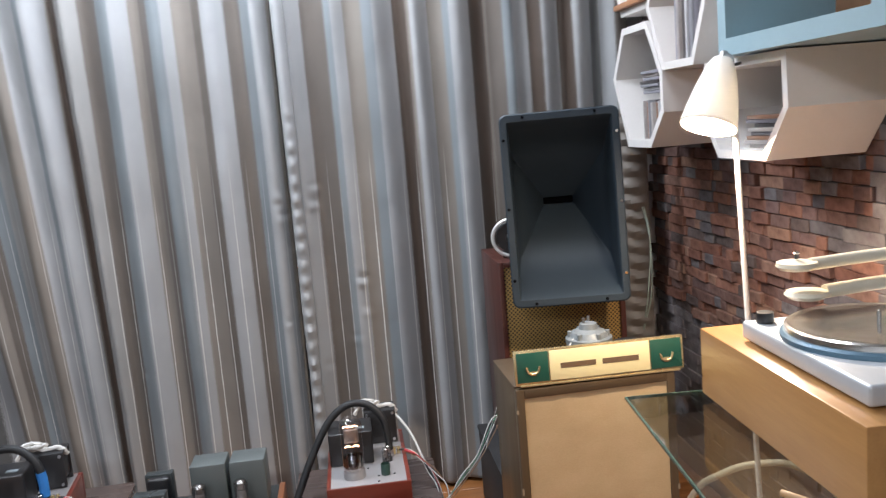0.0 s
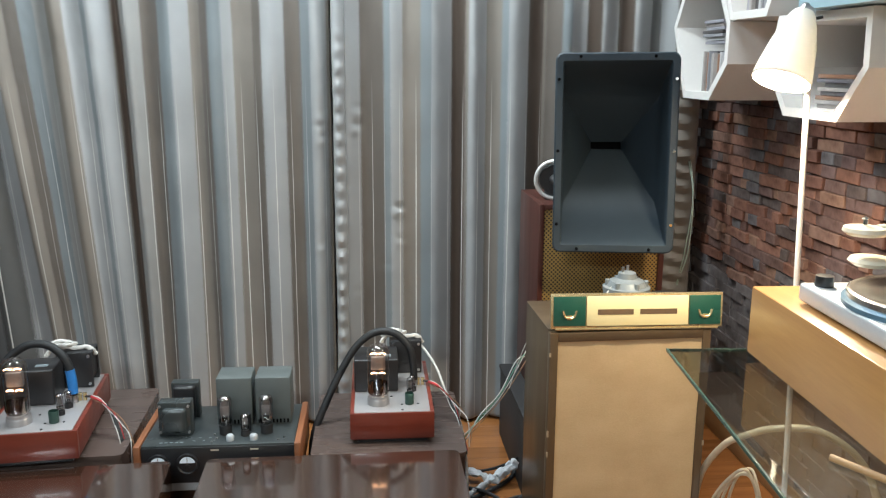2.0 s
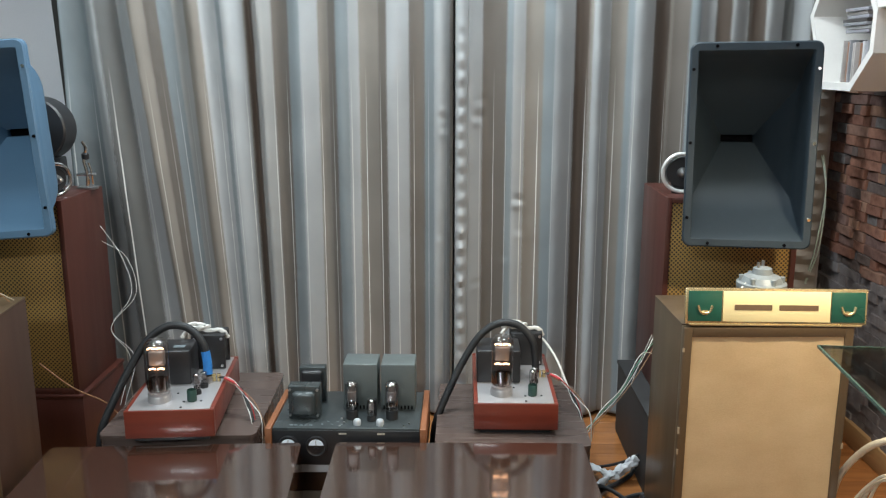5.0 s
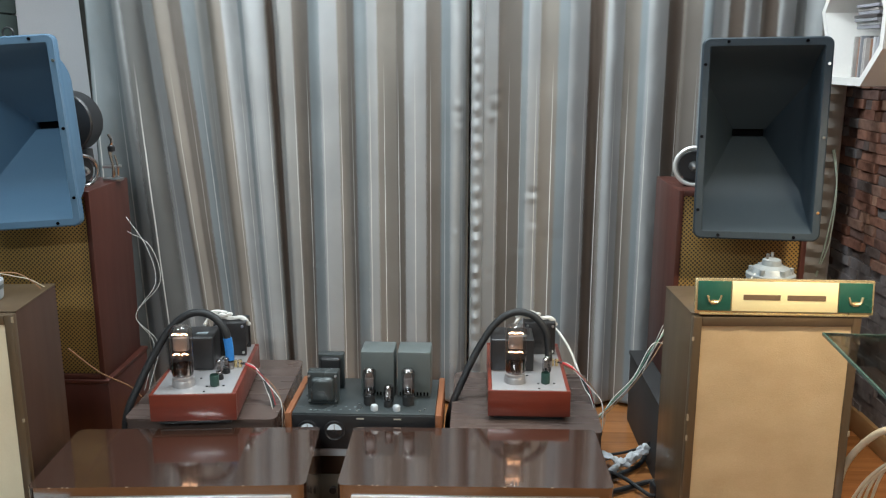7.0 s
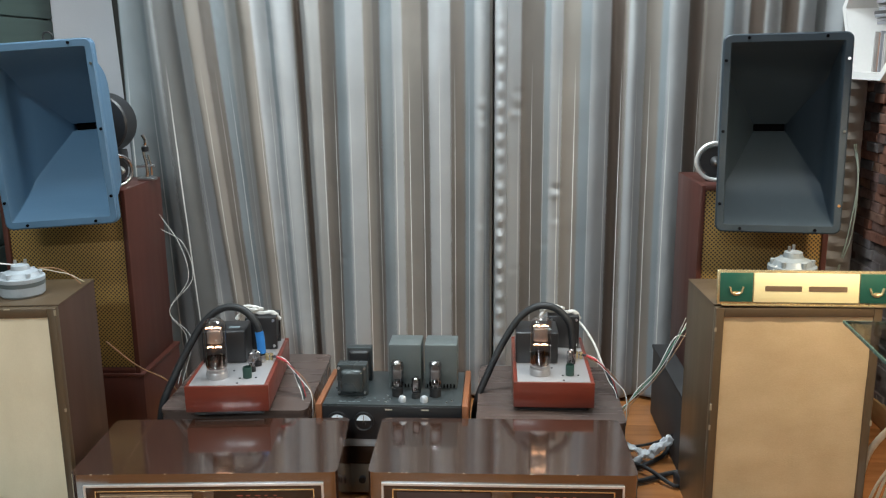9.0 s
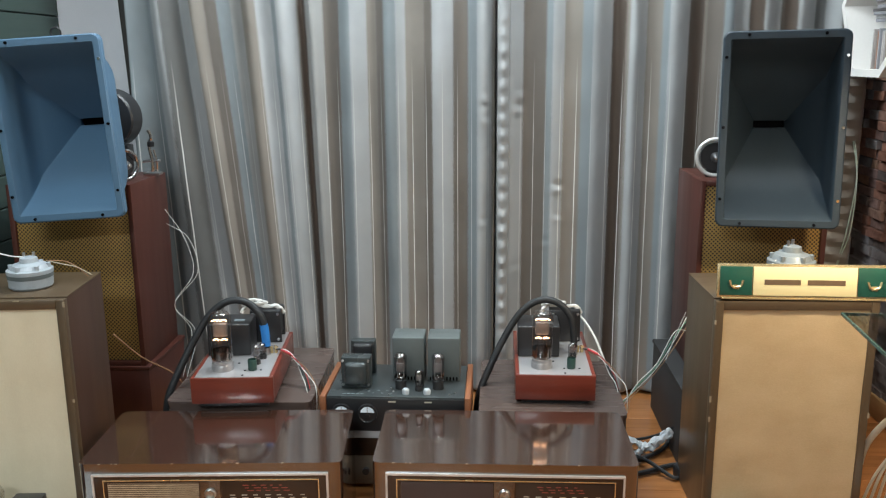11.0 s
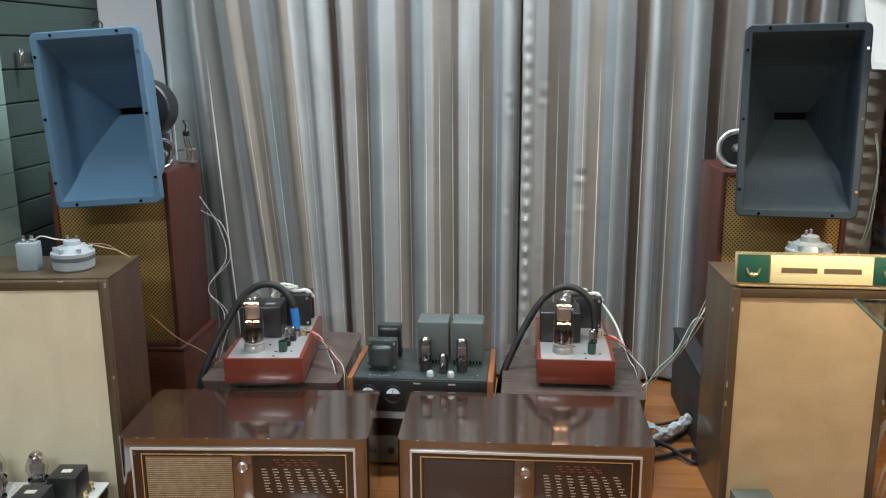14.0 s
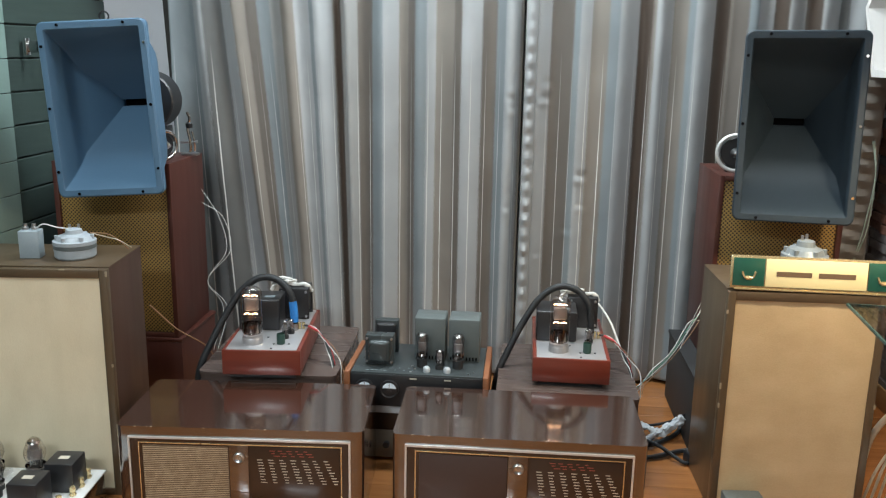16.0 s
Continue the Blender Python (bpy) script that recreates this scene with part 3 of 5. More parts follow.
for r in range(90):
    z = 0.35 + r * 0.0115
    row = []
    for k in range(10):
        u = k / 9
        pk = math.sin(z * 2 * math.pi / 0.055 + 2.6 * u + 1.6 * noise.noise(Vector((u, 4, z * 5)))) * (0.5 + 0.9 * abs(noise.noise(Vector((u * 2, 1, z * 7)))))
        v = bm.verts.new((1.005 + 0.115 * u, 2.81 - 0.02 * math.sin(math.pi * u) - 0.014 * pk * math.sin(math.pi * u), z))
        v[lay] = (0.39 + u * 0.03, 2.0, 0.5)
        row.append(v)
    grid.append(row)
for a, b in zip(grid, grid[1:]):
    for k in range(9):
        bm.faces.new((a[k], a[k + 1], b[k + 1], b[k]))
edge = part("hem", bm, M["curtain_right"], right_curtain, "puckered outer hem of the satin curtain")
edge.modifiers.new("thickness", "SOLIDIFY").thickness = 0.003


# ---------------------------------------------------------------- loudspeakers
def cloth_box(label, w, d, h, m, cloth, frame_mat, side_mat, scuffs):
    """An upright loudspeaker with a thin lacquered frame round a cloth front. Origin at the middle of its front foot."""
    t = thing("loudspeaker", label, "loudspeaker", m, "cloth-fronted loudspeakers")
    part("body", box(-w / 2, 0.012, 0, w / 2, d, h - 0.001, 0.002), side_mat, t)
    f = 0.021
    bm = box(-w / 2 - 0.001, -0.012, 0, -w / 2 + f, 0.013, h, 0.002)
    box(w / 2 - f, -0.012, 0, w / 2 + 0.001, 0.013, h, 0.002, bm=bm)
    box(-w / 2 + f, -0.012, h - f - 0.004, w / 2 - f, 0.013, h, 0.002, bm=bm)
    box(-w / 2 + f, -0.012, 0, w / 2 - f, 0.013, f, 0.002, bm=bm)
    part("front_frame", bm, frame_mat, t)
    part("top", box(-w / 2 - 0.001, 0.0135, h - 0.0005, w / 2 + 0.001, d + 0.001, h + 0.004, 0.0015), frame_mat, t)
    # cloth stretched over a board, slightly slack
    bm = bmesh.new()
    n = 24
    vs = [[bm.verts.new((-w / 2 + f + (w - 2 * f) * i / n, -0.006 + 0.0022 * noise.noise(Vector((i * 0.3, j * 0.25, w * 50))), f + (h - 2 * f - 0.004) * j / 30))
           for i in range(n + 1)] for j in range(31)]
    for j in range(30):
        for i in range(n):
            bm.faces.new((vs[j][i], vs[j][i + 1], vs[j + 1][i + 1], vs[j + 1][i]))
    part("grille_cloth", bm, cloth, t, "stretched cloth front")
    rng = random.Random(scuffs)
    for _ in range(5):
        e = rng.choice((0, 0, 1))
        if e:
            x, z = rng.uniform(-w / 2, w / 2), h
            bm = box(x, -0.0135, z - 0.002, x + rng.uniform(0.004, 0.02), -0.010, z + 0.0006)
        else:
            x, z = rng.choice((-1, 1)) * (w / 2), rng.uniform(0.3, h)
            bm = box(x - 0.0025, -0.0135, z, x + 0.0025, -0.010, z + rng.uniform(0.004, 0.03))
        part("scuff", bm, M["chip"], t, "pale chip in the lacquer")
    return t


cloth_box("tall brown loudspeaker with a beige linen cloth front", 0.435, 0.285, 0.672, pose(0.640, 1.966, 0, 0, 0, 1.5), M["linen"], M["box_brown"], M["box_brown"], 4)
cloth_box("tall brown loudspeaker with a pale linen cloth front", 0.435, 0.285, 0.695, pose(-1.537, 1.815, 0, 0, 0, 6), M["linen_pale"], M["box_brown"], M["box_side"], 9)


def grille_speaker(label, w, d, z0, z1, m):
    """An upright loudspeaker with a woven gold grille set into a veneered carcass."""
    t = thing("loudspeaker", label, "loudspeaker", m, "gold-grille loudspeakers")
    f = 0.017
    for s in (-1, 1):
        part("side_panel", box(s * (w / 2 - f / 2) - f / 2, 0, z0, s * (w / 2 - f / 2) + f / 2, d, z1, 0.002), M["red_walnut"], t)
    part("top_panel", box(-w / 2 + f, 0, z1 - f, w / 2 - f, d, z1, 0.002), M["red_walnut"], t)
    part("bottom_panel", box(-w / 2 + f, 0, z0, w / 2 - f, d, z0 + f, 0.002), M["red_walnut"], t)
    part("baffle", box(-w / 2 + f, 0.03, z0 + f, w / 2 - f, d - 0.005, z1 - f), M["red_walnut"], t)
    part("grille", box(-w / 2 + f, 0.010, z0 + f, w / 2 - f, 0.029, z1 - f, 0.003), M["gold_grille"], t, "woven gold and black grille cloth")
    return t


grille_speaker("red-brown loudspeaker with gold woven grille on a low box", 0.412, 0.33, 0.274, 0.924, pose(0.698, 2.475, 0, 0, 0, 0))
grille_speaker("red-brown loudspeaker with gold woven grille beside the curtain", 0.424, 0.33, 0.276, 0.912, pose(-1.593, 2.45, 0, 0, 0, 1))


def low_box(label, x0, y0, x1, y1, h, body, top):
    t = thing("speaker_plinth", label, "plinth", Matrix.Translation(((x0 + x1) / 2, (y0 + y1) / 2, 0)), "speaker plinths")
    w, d = (x1 - x0) / 2, (y1 - y0) / 2
    part("body", box(-w + 0.004, -d + 0.004, 0, w - 0.004, d - 0.004, h - 0.014, 0.003), body, t)
    part("top", box(-w, -d, h - 0.0135, w, d, h, 0.003), top, t)
    return t


low_box("low matt black box under a loudspeaker", 0.430, 2.275, 0.985, 2.82, 0.2735, M["black_side"], M["black_side"])
low_box("low red-brown veneered box under a loudspeaker", -1.815, 2.446, -1.366, 2.80, 0.2755, M["red_walnut"], M["red_walnut"])


def horn(label, m, mat, marks, w=0.385, h=0.595):
    """A large rectangular horn: a flanged mouth, two-stage flare and a narrow throat. Origin at the mouth's middle."""
    t = thing("horn", label, "horn", m, "horn loudspeakers")
    def rect(hw, hh, r, n=5, zc=0.0):
        pts = []
        for cx, cz, a0 in ((hw - r, hh - r, 0), (-hw + r, hh - r, 90), (-hw + r, -hh + r, 180), (hw - r, -hh + r, 270)):
            for k in range(n + 1):
                a = radians(a0 + 90 * k / n)
                pts.append((cx + r * math.cos(a), zc + cz + r * math.sin(a)))
        return pts
    hw, hh = w / 2, h / 2
    # (half width, half height, depth, corner, height of the middle): outside flange, then inwards
    loops = [(hw - 0.004, hh - 0.004, 0.030, 0.02, 0), (hw, hh, 0.026, 0.022, 0), (hw, hh, 0.004, 0.022, 0), (hw - 0.004, hh - 0.004, 0.0, 0.02, 0),
             (hw - 0.021, hh - 0.023, 0.0, 0.006, 0), (hw - 0.024, hh - 0.026, 0.004, 0.005, 0),
             (hw - 0.026, hh - 0.048, 0.050, 0.004, 0), (hw - 0.028, hh - 0.084, 0.118, 0.004, 0.0), (hw - 0.030, hh - 0.106, 0.148, 0.004, 0.0), (hw - 0.035, hh - 0.130, 0.172, 0.004, 0.0),
             (hw - 0.050, hh - 0.152, 0.190, 0.004, 0.001),
             (0.050, 0.012, 0.315, 0.002, 0.008), (0.048, 0.011, 0.375, 0.002, 0.008)]
    bm = bmesh.new()
    made = [[bm.verts.new((x, d, z)) for x, z in rect(a, b, r, zc=zc)] for a, b, d, r, zc in loops]
    for p, q in zip(made, made[1:]):
        n = len(p)
        for k in range(n):
            bm.faces.new((p[k], p[(k + 1) % n], q[(k + 1) % n], q[k]))
    shell = part("shell", bm, mat, t)
    so = shell.modifiers.new("thickness", "SOLIDIFY")
    so.thickness, so.offset = 0.002, 1.0
    # the throat's darkness is put into a black block across the slot
    part("throat", box(-0.056, 0.345, -0.006, 0.056, 0.358, 0.027), M["throat"], t, "black block standing for the dark throat")
    part("driver", cyl(0.105, 0.0, 0.11, 36, m=Matrix.Translation((0, 0.50, 0.01)) @ TO_Y, soft=0.006), M["amp_black"], t, "round black compression driver")
    part("cradle", box(-0.07, 0.40, -0.150, 0.07, 0.46, -0.085, 0.004), M["amp_black"], t, "black support block")
    part("driver_neck", lathe([(0.04, 0.46), (0.055, 0.386)], 24, m=pose(0, 0, 0.01, -90, 0, 0)), M["amp_black"], t)
    bolts = [(x, z) for x in (-hw + 0.0105, hw - 0.0105) for z in (hh - 0.075, 0.01, -hh + 0.085)] + [(x, z) for x in (-0.105, 0.105) for z in (hh - 0.0115, -hh + 0.0115)]
    if mat is M["horn_blue"]:
        part("hanger_ring", ring(0.015, 0.003, 20, 8, m=Matrix.Translation((0.036, 0.03, hh + 0.010)) @ TO_Y), M["amp_black"], t, "small black hanging ring")
    for k, (x, z) in enumerate(bolts):
        part("screw", cyl(0.0046, 0, 0.0055, 10, m=Matrix.Translation((x, 0.001, z)) @ TO_Y), M["chrome"] if k in marks else M["throat"], t)
    return t


horn("large black rectangular horn standing on a loudspeaker", pose(0.671, 2.285, 1.100, -2.2, -0.7, -11), M["horn_black"], (3, 4, 5), 0.352, 0.580)
horn("large blue rectangular horn standing on a loudspeaker", pose(-1.512, 2.250, 1.108, -0.5, -3.5, 4), M["horn_blue"], (3,), 0.348, 0.558)


def ring_tweeter(label, m, r, rim):
    """A small round unit with a bright front ring, lying on its cradle."""
    t = thing("ring_tweeter", label, "tweeter", m, "ring tweeters")
    part("ring", ring(r, 0.0065, 40, 10, m=TO_Y), rim, t, "chrome front ring")
    part("body", cyl(r * 0.82, -0.075, -0.004, 28, m=TO_Y), M["amp_black"], t)
    part("plug", lathe([(0, 0.03), (0.006, 0.028), (0.014, 0.01), (0.017, -0.004), (0, -0.004)], 20, m=TO_Y), M["steel"], t)
    part("cradle", box(-0.03, 0.012, -r - 0.0065, 0.03, 0.06, -r * 0.70, 0.003), M["amp_black"], t)
    return t


ring_tweeter("chrome-ringed tweeter on top of a loudspeaker", pose(0.556, 2.56, 0.9905, 0, 0, -10), 0.060, M["bright_ring"])
ring_tweeter("chrome-ringed tweeter on top of a loudspeaker", pose(-1.425, 2.53, 0.9675, 0, 0, 58), 0.049, M["chrome"])
t = thing("clamp", "small chrome bracket standing on a loudspeaker", "bracket", pose(-1.400, 2.70, 0.912))
part("foot", box(-0.03, -0.02, 0, 0.03, 0.02, 0.010, 0.003), M["steel"], t)
part("rod", tube([(0, 0, 0.008), (0.002, 0, 0.05), (-0.006, 0, 0.10), (0.004, 0, 0.135), (-0.006, 0, 0.16)], 0.006), M["chrome"], t)
part("rod", tube([(0.016, 0.004, 0.008), (0.018, 0, 0.05), (0.010, 0, 0.09)], 0.004), M["chrome"], t)
part("crossbar", tube([(-0.035, 0, 0.048), (0.03, 0, 0.052)], 0.0045), M["steel"], t)
part("grip", lathe([(0, 0.0), (0.012, 0.004), (0.013, 0.02), (0.006, 0.026), (0, 0.026)], 16, m=Matrix.Translation((0.0, 0, 0.098))), M["amp_black"], t)
t = thing("bracket", "small chrome bracket fixed to the plank wall", "bracket", pose(-1.905, 2.52, 1.30))
part("plate", box(0.0, -0.012, -0.03, 0.012, 0.012, 0.03, 0.003), M["chrome"], t)
part("arm", box(0.011, -0.006, -0.02, 0.075, 0.006, 0.02, 0.004), M["chrome"], t)


def compression_driver(label, m, r, band, cast):
    """A bare compression driver: a pot, a cap with bolts and a terminal on top."""
    t = thing("compression_driver", label, "driver", m, "compression drivers")
    part("pot", lathe([(0, 0), (r * 0.88, 0), (r * 0.98, 0.006), (r, 0.03), (r, 0.042), (0, 0.042)], 36), cast, t)
    if band:
        part("band", lathe([(r * 1.005, 0.030), (r * 1.02, 0.031), (r * 1.02, 0.040), (r * 1.005, 0.041)], 36), M["amp_grey"], t)
    part("cap", lathe([(r * 1.03, 0.0425), (r * 1.03, 0.052), (r * 0.86, 0.054), (r * 0.74, 0.066), (r * 0.42, 0.072), (r * 0.38, 0.084), (r * 0.30, 0.086), (0, 0.086)], 36), cast, t)
    for k in range(6):
        a = 2 * math.pi * k / 6
        part("bolt", cyl(0.0065, 0.052, 0.067, 10, m=Matrix.Translation((0.82 * r * math.cos(a), 0.82 * r * math.sin(a), 0))), cast, t)
    for x in (-0.012, 0.013):
        part("terminal", cyl(0.004, 0.084, 0.098, 10, m=Matrix.Translation((x, 0.006, 0))), M["steel"], t)
    return t


compression_driver("bare grey compression driver with a dark band", pose(-1.468, 1.945, 0.699, 0, 0, 20), 0.059, True, M["cast_alu"])
compression_driver("bare cast aluminium compression driver with terminals", pose(0.682, 2.150, 0.676, 0, 0, 45) @ Matrix.Diagonal((1.08, 1.08, 1.25, 1)), 0.060, False, M["cast_dark"])
single("round_cover", lathe([(0, 0), (0.058, 0), (0.060, 0.016), (0.048, 0.030), (0, 0.032)], 32), M["rubber"], "flat round black cover lying on a loudspeaker", "cover", pose(0.808, 2.175, 0.6765))
t = thing("capacitor", "grey metal can capacitor with two terminals", "capacitor", pose(-1.590, 1.925, 0.699, 0, 0, 10))
part("can", box(-0.029, -0.022, 0, 0.029, 0.022, 0.082, 0.003), M["can_grey"], t)
for x in (-0.013, 0.011):
    part("terminal", lathe([(0.009, 0.081), (0.009, 0.090), (0.006, 0.092), (0.006, 0.101), (0, 0.102)], 12, m=Matrix.Translation((x, 0, 0))), M["steel"], t)

# brass name plate leaning on the front of a loudspeaker's top
t = thing("name_plate", "gold-rimmed name plate with green ends and dark lettering", "name plate", pose(0.655, 1.960, 0.6795, -7, 0.7, 1.0))
part("board", box(-0.232, -0.004, 0, 0.232, 0.006, 0.092, 0.002), M["gold"], t)
part("field", box(-0.137, -0.0066, 0.007, 0.137, -0.0042, 0.085, 0.001), M["plate_cream"], t, "cream lettering field")
for s in (-1, 1):
    part("end_panel", box(s * 0.183 - 0.043, -0.0066, 0.007, s * 0.183 + 0.043, -0.0042, 0.085, 0.001), M["plate_green"], t, "green enamel end")
    bm = bmesh.new()
    for k in (-1, 1):
        tube([(s * 0.183, -0.0075, 0.028), (s * 0.183 + k * 0.012, -0.0075, 0.032), (s * 0.183 + k * 0.018, -0.0075, 0.048)], 0.0032, 6, bm=bm)
    box(s * 0.183 - 0.008, -0.0085, 0.024, s * 0.183 + 0.008, -0.0067, 0.036, 0.002, bm=bm)
    part("emblem", bm, M["gold"], t)
for x0, x1 in ((-0.108, -0.012), (0.006, 0.106)):
    part("lettering_bar", box(x0, -0.0074, 0.0365, x1, -0.0068, 0.0505), M["ink"], t, "dark bar of lettering")
part("foot", box(-0.22, -0.006, -0.004, 0.22, 0.022, 0.001, 0.001), M["gold"], t)


# ---------------------------------------------------------------- radio cabinets
def radio_cabinet(label, w, m, woven):
    """A wide veneered radio: rounded upright corners, a gilt frame, a grille, a centre knob and a printed dial."""
    d, h = 0.345, 0.281
    t = thing("radio_cabinet", label, "radio", m, "radio cabinets")
    part("carcass", box(-w / 2, 0, 0.012, w / 2, d, h, 0.018, 4, vertical=True), M["radio_brown"], t)
    for x in (-w / 2 + 0.05, w / 2 - 0.05):
        for y in (0.05, d - 0.05):
            part("foot", cyl(0.018, 0, 0.013, 16, m=Matrix.Translation((x, y, 0))), M["rubber"], t)
    fx0, fx1, fz0, fz1 = -w / 2 + 0.040, w / 2 - 0.040, 0.035, h - 0.032
    def rect(x0, z0, x1, z1):
        return [(x0, z0), (x1, z0), (x1, z1), (x0, z1)]
    part("outer_trim", hollow(rect(fx0 - 0.004, fz0 - 0.004, fx1 + 0.004, fz1 + 0.004), rect(fx0 + 0.001, fz0 + 0.001, fx1 - 0.001, fz1 - 0.001), "y", -0.007, 0.004), M["bright_ring"], t, "bright metal frame")
    part("front_panel", box(fx0 + 0.001, -0.003, fz0 + 0.001, fx1 - 0.001, 0.006, fz1 - 0.001), M["dial"], t, "dark front panel")
    gx0, gx1, gz0, gz1 = fx0 + 0.024, fx1 - 0.020, fz0 + 0.02, fz1 - 0.012
    part("inner_trim", hollow(rect(gx0, gz0, gx1, gz1), rect(gx0 + 0.003, gz0 + 0.003, gx1 - 0.003, gz1 - 0.003), "y", -0.0055, -0.0025), M["gold"], t, "thin gilt frame")
    mid = fx0 + (fx1 - fx0) * 0.50
    part("grille", box(gx0 + 0.012, -0.0052, gz0 + 0.006, mid - 0.030, -0.0028, gz1 - 0.008, 0.001), M["radio_weave"] if woven else M["panel_plum"], t,
         "woven brown grille cloth" if woven else "plain plum-brown panel")
    if woven:
        bm = bmesh.new()
        z = gz0 + 0.010
        while z < gz1 - 0.010:
            box(gx0 + 0.013, -0.0066, z, mid - 0.031, -0.0051, z + 0.0024, bm=bm)
            z += 0.0058
        tagged(part("grille_threads", bm, M["thread"], t, "raised tan threads of the grille"), kind="stuff")
    part("centre_panel", box(mid - 0.028, -0.0065, gz0 + 0.003, mid + 0.026, -0.0028, gz1 - 0.003, 0.001), M["radio_brown"], t)
    k = part("knob", lathe([(0.0155, 0.006), (0.0155, 0.012), (0.012, 0.016), (0.0085, 0.014), (0.0085, 0.011), (0.004, 0.011), (0.003, 0.014), (0, 0.014)], 28,
                           m=Matrix.Translation((mid, 0, h - 0.082)) @ TO_Y), M["steel"], t, "round metal lock knob")
    part("dial_glass", box(mid + 0.030, -0.0050, gz0 + 0.006, gx1 - 0.006, -0.0028, gz1 - 0.006, 0.001), M["dial"], t, "dark dial glass")
    rng = random.Random(5)
    px0, px1 = mid + 0.050, gx1 - 0.020
    for c in range(7):
        for r in range(9):
            x = px0 + (px1 - px0) * c / 7 + 0.0032 * r * (0.4 + c * 0.12)
            z = gz1 - 0.046 - r * 0.0085
            if z < gz0 + 0.02 or x > px1:
                continue
            part("print_bar", box(x, -0.0056, z, x + rng.uniform(0.010, 0.017), -0.0050, z + 0.0024), M["pale_ink"], t)
    for r in range(3):
        for c in range(5):
            x = px0 + 0.035 + c * 0.024 + r * 0.006
            part("print_bar", box(x, -0.0056, gz1 - 0.018 - r * 0.0075, x + rng.uniform(0.008, 0.018), -0.0050, gz1 - 0.0158 - r * 0.0075), M["red_ink"], t)
    for k in range(6):
        x = rng.uniform(-w / 2 + 0.03, w / 2 - 0.03)
        part("edge_chip", box(x, -0.0006, h - 0.0011, x + rng.uniform(0.002, 0.007), 0.0012, h + 0.0005), M["chip"], t)
    return t


radio_cabinet("polished dark brown radio cabinet with a plain plum panel", 0.698, pose(-0.146, 1.756, 0, 0, 0, 0.4), False)
radio_cabinet("polished dark brown radio cabinet with a woven grille", 0.694, pose(-0.921, 1.730, 0, 0, 0, 3.4), True)
# small dark box on the floor at a loudspeaker's foot
single("small_box", box(-0.055, -0.045, 0, 0.055, 0.045, 0.075, 0.004), M["amp_grey"], "small dark grey box on the floor by a loudspeaker", "box", pose(0.508, 1.895, 0, 0, 0, 4))


# ---------------------------------------------------------------- amplifier stands and amplifiers
def stand(label, w, d, h, m):
    t = thing("amplifier_stand", label, "stand", m, "amplifier stands")
    part("body", box(-w / 2, 0, 0, w / 2, d, h - 0.012, 0.022, 3, vertical=True), M["stand_brown"], t)
    part("top", box(-w / 2 - 0.002, -0.002, h - 0.0115, w / 2 + 0.002, d + 0.002, h, 0.022, 3, vertical=True), M["stand_brown"], t)
    return t


SL, SR = 0.290, 0.264
stand("low brown laminate cabinet under a valve amplifier", 0.445, 0.50, SL, pose(-0.957, 2.118, 0, 0, 0, 1.5))
stand("low brown laminate cabinet under a valve amplifier", 0.445, 0.47, SR, pose(0.005, 2.122, 0, 0, 0, -1))


